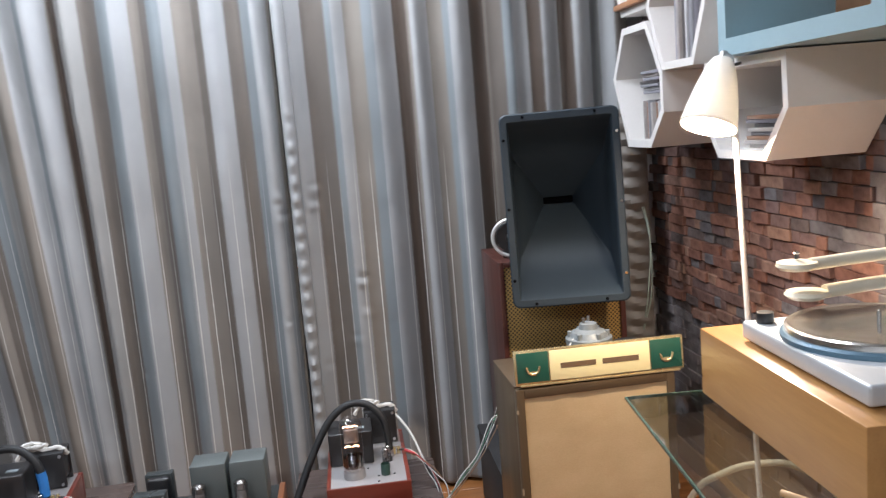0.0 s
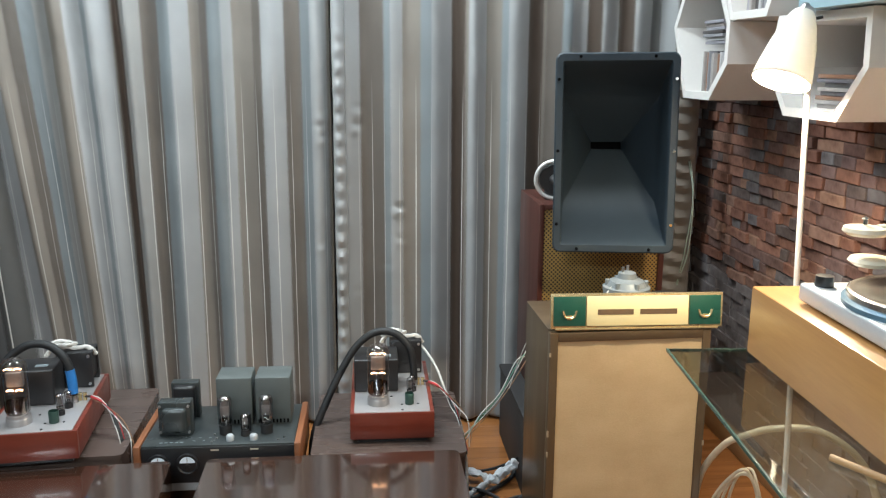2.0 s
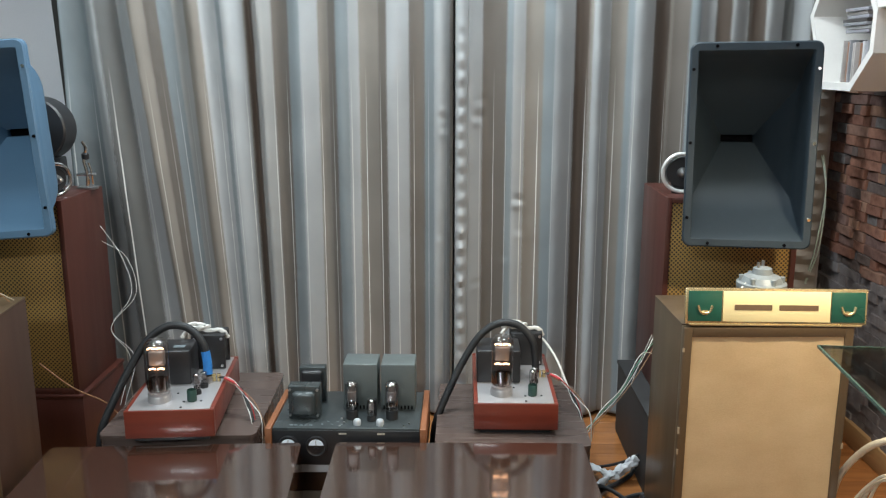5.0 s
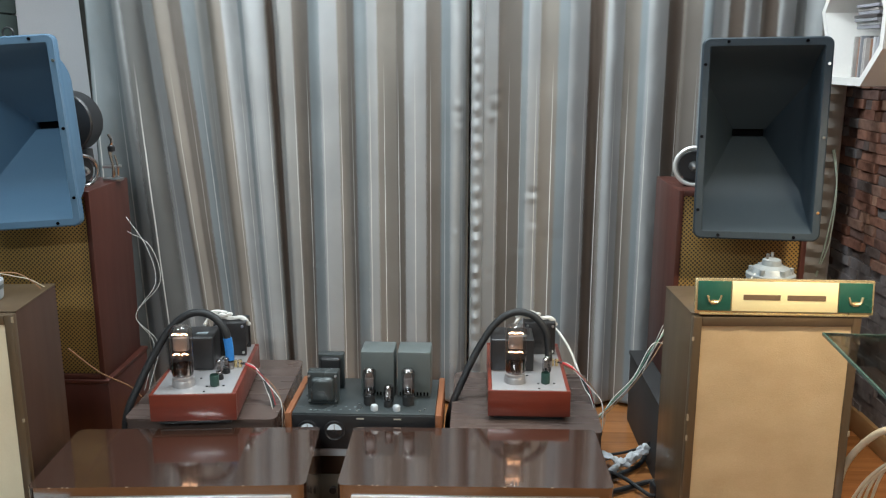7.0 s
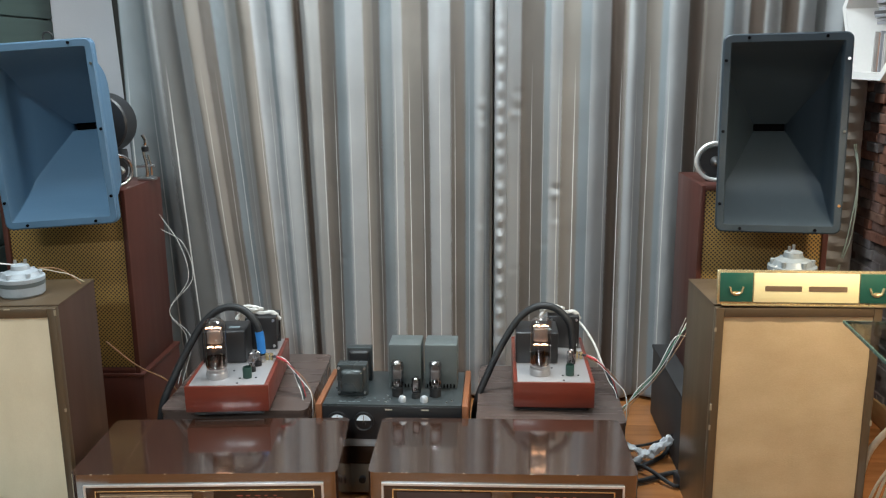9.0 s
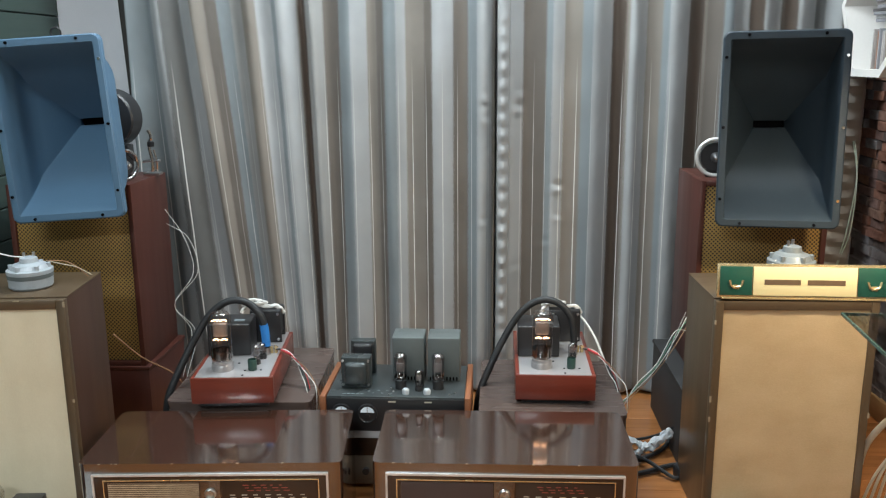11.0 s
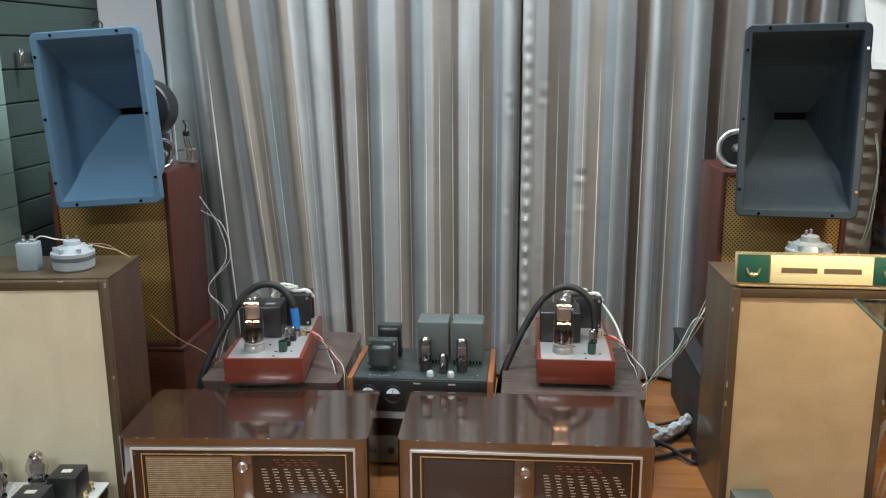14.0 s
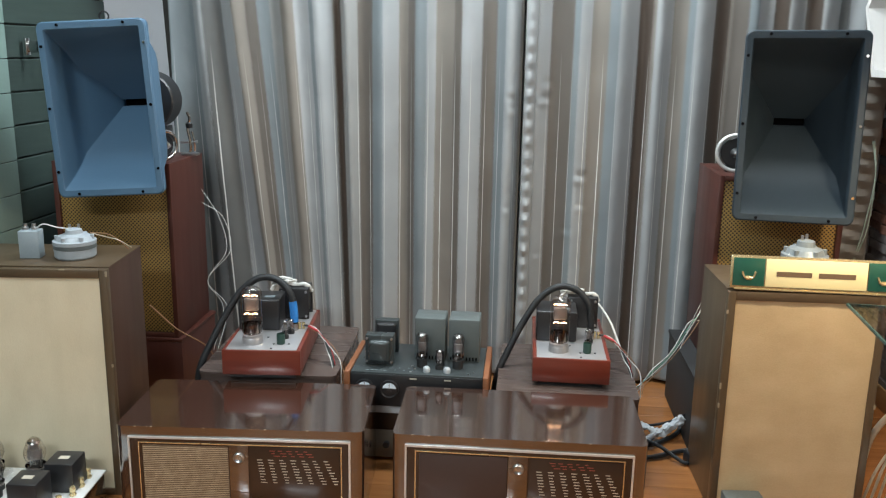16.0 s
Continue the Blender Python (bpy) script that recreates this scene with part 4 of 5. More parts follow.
def valve(t, name, x, y, z, r, h, base_r, base_h, base_mat, glass, glow=True, tall=True):
    """A glass valve on its socket: base, envelope, anode, and a lit filament. Parts of the amplifier t."""
    at = Matrix.Translation((x, y, z))
    v = part(name, lathe([(0, 0), (base_r, 0), (base_r, base_h * 0.8), (base_r * 0.93, base_h), (r * 0.9, base_h), (r * 0.9, base_h * 1.4), (0, base_h * 1.4)], 24, m=at), base_mat, t)
    b = base_h * 1.4
    g = h - b
    if tall:
        prof = [(r * 0.86, b), (r * 0.94, b + g * 0.08), (r * 0.97, b + g * 0.70), (r * 1.0, b + g * 0.80), (r * 0.94, b + g * 0.90), (r * 0.66, b + g * 0.97), (r * 0.25, h), (0, h)]
    else:
        prof = [(r * 0.55, b), (r * 0.62, b + g * 0.15), (r * 1.0, b + g * 0.45), (r * 1.0, b + g * 0.60), (r * 0.75, b + g * 0.80), (r * 0.60, b + g * 0.92), (r * 0.3, h), (0, h)]
    gl = part("envelope", lathe(prof, 28, m=at), glass, v, "clear glass envelope")
    gl.visible_shadow = False
    part("anode", box(-r * 0.62, -r * 0.30, b + g * (0.50 if glow else 0.30), r * 0.62, r * 0.30, b + g * (0.76 if glow else 0.62), r * 0.10, m=at), M["anode"], v)
    part("getter", lathe([(r * 0.80, b + g * 0.02), (r * 0.90, b + g * 0.06), (r * 0.93, b + g * 0.11), (r * 0.935, b + g * (0.22 if glow else 0.14))], 24, m=at), M["dark_getter"], v)
    if not glow:
        for k in (-1, 1):
            part("support_rod", tube([(k * r * 0.5, 0, b + g * 0.05), (k * r * 0.52, 0, b + g * 0.75)], r * 0.05, 6, 2), M["steel"], v).matrix_basis = at
        part("flash", lathe([(r * 0.82, b + g * 0.88), (r * 0.60, b + g * 0.955), (r * 0.22, b + g * 0.985), (0, b + g * 0.985)] if tall else [(r * 0.60, b + g * 0.86), (r * 0.50, b + g * 0.93), (0, b + g * 0.97)], 20, m=at), M["getter"], v, "silvery getter flash")
    if glow:
        for zz, wide in ((b + g * 0.83, 0.55), (b + g * 0.45, 0.50)):
            bm = bmesh.new()
            for k in (-1, 1):
                tube([(k * r * 0.08, -r * 0.34, zz - 0.002), (k * r * (0.1 + wide / 2), -r * 0.36, zz + 0.0015), (k * r * (0.1 + wide), -r * 0.34, zz - 0.002)], 0.0021, 6, 4, bm=bm)
            bm.transform(at)
            part("filament", bm, M["filament"], v, "glowing orange filament")
    part("support", box(-r * 0.42, -r * 0.05, b + g * 0.60, r * 0.42, r * 0.05, b + g * 0.84, 0.001, m=at), M["anode"], v)
    return v


def mono_amplifier(label, m, tape, case):
    """A single valve amplifier: cherry frame, aluminium deck, a tall valve, small valves and two black transformers."""
    t = thing("valve_amplifier", label, "amplifier", m, "single valve amplifiers")
    w, d, h = 0.246, 0.44, 0.081
    part("foot_frame", box(-w / 2 + 0.02, 0.02, 0, w / 2 - 0.02, d - 0.02, 0.0165), M["amp_black"], t)
    part("front_panel", box(-w / 2, 0, 0.016, w / 2, 0.018, 0.016 + h, 0.002), M["cherry"], t)
    part("back_panel", box(-w / 2, d - 0.018, 0.016, w / 2, d, 0.016 + h, 0.002), M["cherry"], t)
    for s in (-1, 1):
        part("side_panel", box(s * (w / 2 - 0.009) - 0.009, 0.0182, 0.016, s * (w / 2 - 0.009) + 0.009, d - 0.0182, 0.016 + h, 0.002), M["cherry"], t)
    z = 0.016 + h
    part("deck", box(-w / 2 + 0.012, 0.004, z - 0.004, w / 2 - 0.012, d - 0.012, z + 0.0022, 0.001), M["alu_top"], t, "satin aluminium deck")
    z += 0.0022
    valve(t, "power_valve", -0.040, 0.072, z, 0.0345, 0.186, 0.033, 0.020, M["alu_top"], M["bulb_glass"])
    valve(t, "small_valve", 0.056, 0.115, z, 0.0105, 0.062, 0.012, 0.012, M["amp_black"], M["smoked_glass"], False)
    valve(t, "small_valve", 0.066, 0.165, z, 0.010, 0.050, 0.012, 0.012, M["amp_black"], M["smoked_glass"], False)
    part("valve_sleeve", lathe([(0.0125, 0), (0.0135, 0.002), (0.0135, 0.032), (0.0125, 0.034)], 20, m=Matrix.Translation((0.052, 0.062, z))), M["green_sleeve"], t, "dark green sleeve")
    for x, y in ((0.03, 0.055), (0.078, 0.058), (0.0, 0.12), (0.030, 0.015)):
        part("screw", cyl(0.0035, 0, 0.0022, 10, m=Matrix.Translation((x, y, z))), M["amp_black"], t)
    cx0, cx1, cy0, cy1, ch = case
    k = part("transformer_case", box(cx0, cy0, z, cx1, cy1, z + ch, 0.005, 3), M["amp_black"], t, "black transformer case")
    part("plate", box(cx1 - 0.055, cy0 + 0.030, z + ch + 0.0002, cx1 - 0.022, cy0 + 0.050, z + ch + 0.0012), M["can_grey"], k, "small pale name plate")
    tr = part("transformer", box(0.005, 0.325, z + 0.02, 0.098, 0.400, z + 0.1045, 0.004), M["amp_black"], t, "black laminated transformer")
    part("frame", box(0.0, 0.318, z, 0.103, 0.326, z + 0.110, 0.003), M["amp_black"], tr)
    part("frame", box(0.0, 0.399, z, 0.103, 0.407, z + 0.110, 0.003), M["amp_black"], tr)
    part("top_plate", box(0.0, 0.326, z + 0.1048, 0.103, 0.399, z + 0.110, 0.002), M["amp_black"], tr)
    for x in (0.010, 0.093):
        for zz in (0.012, 0.099):
            part("bolt", cyl(0.0045, 0, 0.006, 8, m=Matrix.Translation((x, 0.318, z + zz)) @ TO_Y), M["steel"], tr)
    for x in (0.086, 0.100):
        part("binding_post", lathe([(0.005, 0), (0.006, 0.004), (0.0045, 0.012), (0.006, 0.014), (0.006, 0.022), (0, 0.023)], 12, m=Matrix.Translation((x, 0.215, z))), M["gold"], t)
    bm = tube([(-0.03, 0.33, z + 0.10), (-0.01, 0.345, z + 0.121), (0.03, 0.35, z + 0.128), (0.0, 0.37, z + 0.124), (-0.025, 0.35, z + 0.122), (0.02, 0.335, z + 0.132),
               (0.05, 0.36, z + 0.126), (0.01, 0.36, z + 0.136), (-0.02, 0.34, z + 0.130), (0.04, 0.345, z + 0.119), (0.085, 0.35, z + 0.118), (0.108, 0.36, z + 0.09)], 0.0062, 8, 10)
    for v in bm.verts:
        v.co += 0.005 * noise.noise_vector(v.co * 70)
    part("wire_wrap", bm, M["cable_white"], t, "bundle of white wire")
    # thick black sheathed lead arching over to the left
    part("power_lead", tube([(0.072, 0.200, z + 0.02), (0.070, 0.205, z + 0.07), (0.058, 0.21, z + 0.125), (0.015, 0.22, z + 0.168), (-0.045, 0.225, z + 0.172), (-0.105, 0.22, z + 0.13),
                             (-0.160, 0.20, z + 0.045), (-0.205, 0.17, z - 0.045), (-0.236, 0.15, z - 0.12), (-0.247, 0.15, z - 0.20), (-0.245, 0.16, z - 0.30), (-0.24, 0.17, z - 0.352)], 0.0118, 12, 8), M["cable_black"], t, "thick black sheathed lead")
    if tape:
        part("tape", tube([(0.0725, 0.1995, z + 0.028), (0.070, 0.205, z + 0.07), (0.066, 0.207, z + 0.098)], 0.0135, 12), M["cable_blue"], t, "blue tape round the lead")
    part("plug", lathe([(0.011, 0), (0.012, 0.004), (0.012, 0.022), (0.008, 0.03)], 16, m=Matrix.Translation((0.072, 0.200, z))), M["steel"], t)
    # thin wires that run out over the side
    rng = random.Random(11)
    for k, mat in enumerate(("cable_white", "cable_black", "cable_red", "cable_white", "cable_brown")):
        j = lambda: rng.uniform(-0.006, 0.006)
        part("wire", tube([(0.095, 0.215, z + 0.012 + 0.003 * k), (0.135 + j(), 0.205 + j(), z + 0.006 + j()), (0.165 + j(), 0.185, z - 0.012 + j()), (0.185 + 0.007 * k, 0.16 + j(), z - 0.055),
                           (0.205 + 0.010 * k, 0.12, z - 0.085 - 0.03 * (k % 3)), (0.226 + 0.004 * k, 0.10, z - 0.20 + 0.012 * k)], 0.0042 if mat == "cable_black" else 0.0015, 6), M[mat], t)
    part("wire_joint", tube([(0.118, 0.208, z + 0.012), (0.150, 0.196, z + 0.000)], 0.0042, 8), M["cable_red"], t, "red insulating sleeve")
    return t


mono_amplifier("cherry-framed single valve amplifier with glowing tube and blue-taped lead", pose(-0.957, 2.068, SL, 0, 0, 5.0), True, (-0.112, 0.024, 0.190, 0.305, 0.106))
mono_amplifier("cherry-framed single valve amplifier with glowing tube and white wires", pose(0.017, 2.192, SR, 0, 0, -0.5), False, (-0.113, 0.022, 0.160, 0.290, 0.104))

# centre amplifier on two stacked units
t = thing("hifi_unit", "champagne-fronted unit standing on the floor", "hi-fi unit", pose(-0.47, 2.14, 0))
part("body", box(-0.215, 0.006, 0.014, 0.215, 0.30, 0.108, 0.003), M["amp_black"], t)
part("front_panel", box(-0.218, 0, 0.012, 0.218, 0.0055, 0.108, 0.002), M["beige_front"], t)
for x in (-0.10, -0.06, -0.03, 0.08):
    part("knob", cyl(0.011, 0, 0.014, 18, m=Matrix.Translation((x, 0, 0.06)) @ TO_Y), M["amp_black"], t)
for x in (-0.18, 0.18):
    for y in (0.04, 0.26):
        part("foot", cyl(0.016, 0, 0.0145, 14, m=Matrix.Translation((x, y, 0))), M["rubber"], t)
t = thing("hifi_unit", "dark-glass hi-fi unit with a silver strip", "hi-fi unit", pose(-0.47, 2.14, 0.1085))
part("body", box(-0.215, 0.006, 0, 0.215, 0.29, 0.085, 0.003), M["amp_black"], t)
part("front_panel", box(-0.217, 0, 0, 0.217, 0.0055, 0.060, 0.002), M["dial"], t, "dark glass front")
part("strip", box(-0.217, -0.004, 0.0605, 0.217, 0.0055, 0.085, 0.002), M["tt_silver"], t, "silver strip")

t = thing("stereo_amplifier", "dark grey valve amplifier with teak sides and meters", "amplifier", pose(-0.474, 2.127, 0.194, 0, 0, -0.5))
w, d, h = 0.462, 0.285, 0.115
part("chassis", box(-w / 2 + 0.019, 0.004, 0.003, w / 2 - 0.019, d, h, 0.003), M["amp_deck"], t)
part("front_panel", box(-w / 2 + 0.019, 0.0, 0.003, w / 2 - 0.019, 0.0038, h - 0.006, 0.001), M["amp_black"], t)
for s in (-1, 1):
    part("side_panel", box(s * (w / 2 - 0.0095) - 0.009, -0.010, 0, s * (w / 2 - 0.0095) + 0.009, d + 0.006, h + 0.004, 0.003), M["teak"], t, "teak side")
for x in (-0.165, -0.085):
    k = part("meter", lathe([(0.0, 0.004), (0.024, 0.004), (0.027, 0.009), (0.030, 0.009), (0.031, 0.0), (0.0, 0.0)], 36, m=Matrix.Translation((x, 0, 0.062)) @ TO_Y), M["amp_black"], t, "round panel meter")
    part("meter_face", prism([(x + 0.022 * math.cos(radians(a)), 0.062 + 0.022 * math.sin(radians(a))) for a in range(10, 171, 16)], "y", -0.0062, -0.0045), M["meter_face"], k, "pale meter face")
    part("needle", box(x - 0.0008, -0.0070, 0.056, x + 0.0008, -0.0063, 0.082), M["ink"], k)
    part("hub", cyl(0.007, 0.0045, 0.0085, 16, m=Matrix.Translation((x, 0, 0.055)) @ TO_Y), M["amp_black"], k)
for x in (-0.02, 0.09):
    part("print_bar", box(x, -0.0008, 0.098, x + 0.022, -0.0001, 0.1025), M["pale_ink"], t)
# two grey output transformer cans at the right, and a laminated choke and cap at the left
for x in (0.028, 0.141):
    k = part("transformer_can", box(x - 0.051, 0.135, h, x + 0.051, 0.235, h + 0.145, 0.004), M["amp_grey"], t, "grey hammered transformer can")
    for j in range(9):
        part("vent", box(x - 0.045 + j * 0.0105, 0.1342, h + 0.004, x - 0.040 + j * 0.0105, 0.1352, h + 0.016), M["throat"], k)
k = part("transformer", box(-0.165, 0.052, h + 0.012, -0.095, 0.128, h + 0.086, 0.012, 3), M["amp_deck"], t, "grey laminated power transformer")
part("core", box(-0.176, 0.070, h, -0.084, 0.112, h + 0.100, 0.003), M["amp_deck"], k)
for x in (-0.170, -0.090):
    for zz in (0.012, 0.090):
        part("bolt", cyl(0.004, 0, 0.006, 8, m=Matrix.Translation((x, 0.070, h + zz)) @ TO_Y), M["steel"], k)
k = part("choke", box(-0.158, 0.178, h + 0.006, -0.094, 0.250, h + 0.105, 0.008, 3), M["amp_black"], t, "black choke")
part("core", box(-0.166, 0.196, h, -0.086, 0.230, h + 0.112, 0.003), M["amp_deck"], k)
for x in (0.010, 0.127):
    valve(t, "output_valve", x, 0.078, h, 0.0205, 0.116, 0.0175, 0.020, M["rubber"], M["smoked_glass"], False)
valve(t, "driver_valve", 0.068, 0.062, h, 0.0125, 0.066, 0.013, 0.012, M["rubber"], M["smoked_glass"], False)
part("can_capacitor", cyl(0.0135, 0, 0.052, 20, m=Matrix.Translation((0.0675, 0.095, h))), M["amp_black"], t)
for x, y in ((0.030, 0.030), (0.096, 0.030)):
    part("cap_nut", lathe([(0.011, 0), (0.0115, 0.012), (0.008, 0.017), (0, 0.018)], 18, m=Matrix.Translation((x, y, h))), M["tt_silver"], t)
for x, y in ((0.165, 0.025), (0.180, 0.04), (-0.01, 0.045), (-0.02, 0.02), (-0.02, 0.07)):
    part("screw", cyl(0.0035, 0, 0.003, 10, m=Matrix.Translation((x, y, h))), M["steel"], t)
for k in range(5):
    part("print_bar", box(-0.165 + 0.014 * k, 0.022, h, -0.155 + 0.014 * k, 0.0245, h + 0.0006), M["can_grey"], t)
    part("print_bar", box(-0.075 + 0.014 * k, 0.030 + 0.02 * (k % 2), h, -0.068 + 0.014 * k, 0.032 + 0.02 * (k % 2), h + 0.0006), M["can_grey"], t)

# small white amplifier on the floor, in front of a loudspeaker
t = thing("valve_amplifier", "white-topped valve amplifier with four bulbous valves", "amplifier", pose(-1.52, 1.42, 0.0, 0, 0, 4))
part("body", box(-0.20, 0.004, 0.012, 0.20, 0.345, 0.098, 0.003), M["radio_brown"], t)
part("deck", box(-0.205, 0, 0.0985, 0.205, 0.35, 0.104, 0.002), M["ceramic"], t, "white deck")
for x in (-0.17, 0.17):
    for y in (0.04, 0.30):
        part("foot", cyl(0.015, 0, 0.0125, 14, m=Matrix.Translation((x, y, 0))), M["rubber"], t)
for x, y in ((0.105, 0.255), (0.06, 0.14)):
    k = part("transformer", box(x - 0.012, y - 0.045, 0.104, x + 0.068, y + 0.04, 0.19, 0.004), M["amp_black"], t, "black transformer with a pale mark")
    part("mark", box(x + 0.014, y - 0.012, 0.1902, x + 0.042, y + 0.006, 0.1908), M["pale_ink"], k)
for x, y in ((0.030, 0.29), (-0.035, 0.185), (-0.09, 0.29), (-0.15, 0.19)):
    valve(t, "power_valve", x, y, 0.104, 0.030, 0.125, 0.020, 0.022, M["rubber"], M["bulb_glass"], False, False)
for x, y in ((0.185, 0.30), (0.187, 0.25), (0.185, 0.20), (0.17, 0.15)):
    part("binding_post", lathe([(0.009, 0), (0.010, 0.005), (0.006, 0.010), (0.008, 0.013), (0.008, 0.026), (0, 0.028)], 12, m=Matrix.Translation((x - 0.012, y, 0.104))), M["gold"], t)

# ---------------------------------------------------------------- glass table, turntable, lamp
t = thing("glass_table", "clear glass-topped table with dark legs beside the stone wall", "table", pose(0.484, 0.42, 0, 0, 0, -5.0))
GW, GD, GZ = 0.66, 1.13, 0.766
sheet = part("tabletop", box(0.004, 0.004, GZ - 0.007, GW - 0.004, GD - 0.004, GZ), M["table_glass"], t, "clear glass top")
sheet.visible_shadow = False
def rect(x0, z0, x1, z1):
    return [(x0, z0), (x1, z0), (x1, z1), (x0, z1)]
part("edge", hollow(rect(0, 0, GW, GD), rect(0.0038, 0.0038, GW - 0.0038, GD - 0.0038), "z", GZ - 0.0066, GZ - 0.0006), M["glass_edge"], t, "polished green glass edge")
for x in (0.52, GW - 0.05):
    for y in (0.12, GD - 0.14):
        part("leg", cyl(0.014, 0.0, GZ - 0.0105, 18, m=Matrix.Translation((x, y, 0))), M["steel"], t)
low = part("shelf", box(0.10, 0.12, 0.30, GW - 0.08, GD - 0.14, 0.309), M["table_glass"], t, "lower glass shelf")
low.visible_shadow = False

t = thing("turntable", "silver turntable with ivory arms set in an oak plinth", "turntable", pose(0.708, 0.880, GZ, 0, 0, -2.0))
PW, PD, PZ0, PZ1 = 0.50, 0.60, 0.012, 0.152
part("plinth", box(0, 0, PZ0, PW, PD, PZ1, 0.004), M["oak"], t, "honey oak plinth")
for x in (0.05, PW - 0.05):
    for y in (0.05, PD - 0.05):
        part("foot", lathe([(0.02, 0), (0.024, 0.003), (0.022, 0.0125), (0, 0.0125)], 18, m=Matrix.Translation((x, y, 0))), M["tt_silver"], t)
dk = part("deck", box(0.035, 0.05, PZ1 + 0.006, PW - 0.02, PD - 0.125, PZ1 + 0.040, 0.006, 3), M["tt_silver"], t, "pale silver deck")
part("shadow_gap", box(0.07, 0.075, PZ1 - 0.001, PW - 0.03, PD - 0.14, PZ1 + 0.0065), M["rubber"], t)
c = Matrix.Translation((0.195, 0.285, PZ1 + 0.040))
part("rim", lathe([(0.160, 0), (0.160, 0.008), (0.155, 0.012), (0, 0.012)], 56, m=c), M["tt_blue"], t, "blue-grey platter ring")
part("platter", lathe([(0.152, 0.012), (0.152, 0.022), (0.147, 0.025), (0.140, 0.0225), (0.128, 0.024), (0.110, 0.022), (0.09, 0.024), (0.05, 0.022), (0, 0.023)], 56, m=c), M["platter"], t, "ridged metal platter")
part("spindle", lathe([(0.0036, 0.02), (0.0036, 0.045), (0, 0.048)], 10, m=c), M["chrome"], t)
part("control_knob", lathe([(0.016, 0.04), (0.017, 0.043), (0.016, 0.060), (0, 0.061)], 20, m=Matrix.Translation((0.068, PD - 0.155, PZ1))), M["amp_black"], t)
for y in (0.10, 0.22, 0.34):
    part("screw", cyl(0.006, 0, 0.004, 10, m=Matrix.Translation((0.0555, y, PZ1 + 0.022)) @ pose(0, 0, 0, 0, -90, 0)), M["steel"], t)
arm = part("tonearm", tube([(0.430, 0.42, PZ1 + 0.098), (0.30, 0.425, PZ1 + 0.100), (0.17, 0.415, PZ1 + 0.096)], 0.013, 12), M["ivory"], t, "ivory tonearm")
part("headshell", lathe([(0, -0.006), (0.030, -0.006), (0.040, 0.002), (0.036, 0.008), (0, 0.010)], 26, m=Matrix.Translation((0.135, 0.415, PZ1 + 0.092))), M["ivory"], arm)
part("pivot", cyl(0.024, PZ1 + 0.038, PZ1 + 0.155, 22, m=Matrix.Translation((0.440, 0.42, 0))), M["tt_silver"], t)
arm = part("changer_arm", tube([(0.440, 0.43, PZ1 + 0.150), (0.30, 0.44, PZ1 + 0.150), (0.15, 0.43, PZ1 + 0.146)], 0.012, 12), M["ivory"], t, "ivory upper arm with round end")
part("arm_end", lathe([(0, -0.008), (0.030, -0.007), (0.038, 0.0), (0.036, 0.007), (0.02, 0.010), (0, 0.010)], 28, m=Matrix.Translation((0.125, 0.43, PZ1 + 0.146))), M["ivory"], arm)
part("pin", lathe([(0.004, 0.009), (0.004, 0.022), (0.006, 0.024), (0, 0.028)], 10, m=Matrix.Translation((0.125, 0.43, PZ1 + 0.146))), M["chrome"], arm)

# floor lamp, its shade turned down and away from the wall
LEAN = pose(0.986, 1.722, 0.004, 0, -2.2, 0)
t = thing("floor_lamp", "white floor lamp with lit conical shade beside the shelves", "floor lamp", LEAN)
part("base", lathe([(0, 0), (0.12, 0), (0.122, 0.008), (0.10, 0.018), (0.014, 0.022), (0, 0.022)], 40), M["lamp_white"], t)
part("pole", cyl(0.0066, 0.02, 1.452, 18), M["lamp_white"], t)
SH = LEAN.inverted() @ pose(0.920, 1.738, 1.474, -13, 21, 0)
shade = part("shade", lathe([(0.010, 0.0), (0.022, -0.003), (0.029, -0.014), (0.038, -0.040), (0.050, -0.085), (0.059, -0.130), (0.0635, -0.158), (0.063, -0.168)], 40, m=SH), M["shade"], t, "white enamel cone shade")
so = shade.modifiers.new("thickness", "SOLIDIFY")
so.thickness = 0.0018
part("bulb", lathe([(0.014, -0.03), (0.020, -0.05), (0.028, -0.08), (0.027, -0.10), (0.016, -0.115), (0, -0.118)], 24, m=SH), M["bulb_glow"], t, "lit bulb")
part("neck", lathe([(0, -0.03), (0.012, -0.028), (0.012, 0.010), (0.008, 0.016), (0, 0.016)], 18, m=SH), M["steel"], t, "metal neck on top of the shade")
part("swivel", tube([(0, 0, 1.448), (0.004, 0.004, 1.468), (-0.006, 0.012, 1.480)], 0.006, 10), M["steel"], t)
part("switch", tube([(-0.002, 0.0, 1.452), (0.022, -0.006, 1.456)], 0.0035, 8), M["amp_black"], t)
bl = new("bulb_light", bulb)
bl.matrix_world = LEAN @ SH @ Matrix.Translation((0, 0, -0.150))


# ---------------------------------------------------------------- shelves on the stone wall
def hexagon(cy, cz, s, flat=1.0):
    return [(cy + s * math.cos(radians(a)), cz + flat * s * math.sin(radians(a))) for a in (0, 60, 120, 180, 240, 300)]


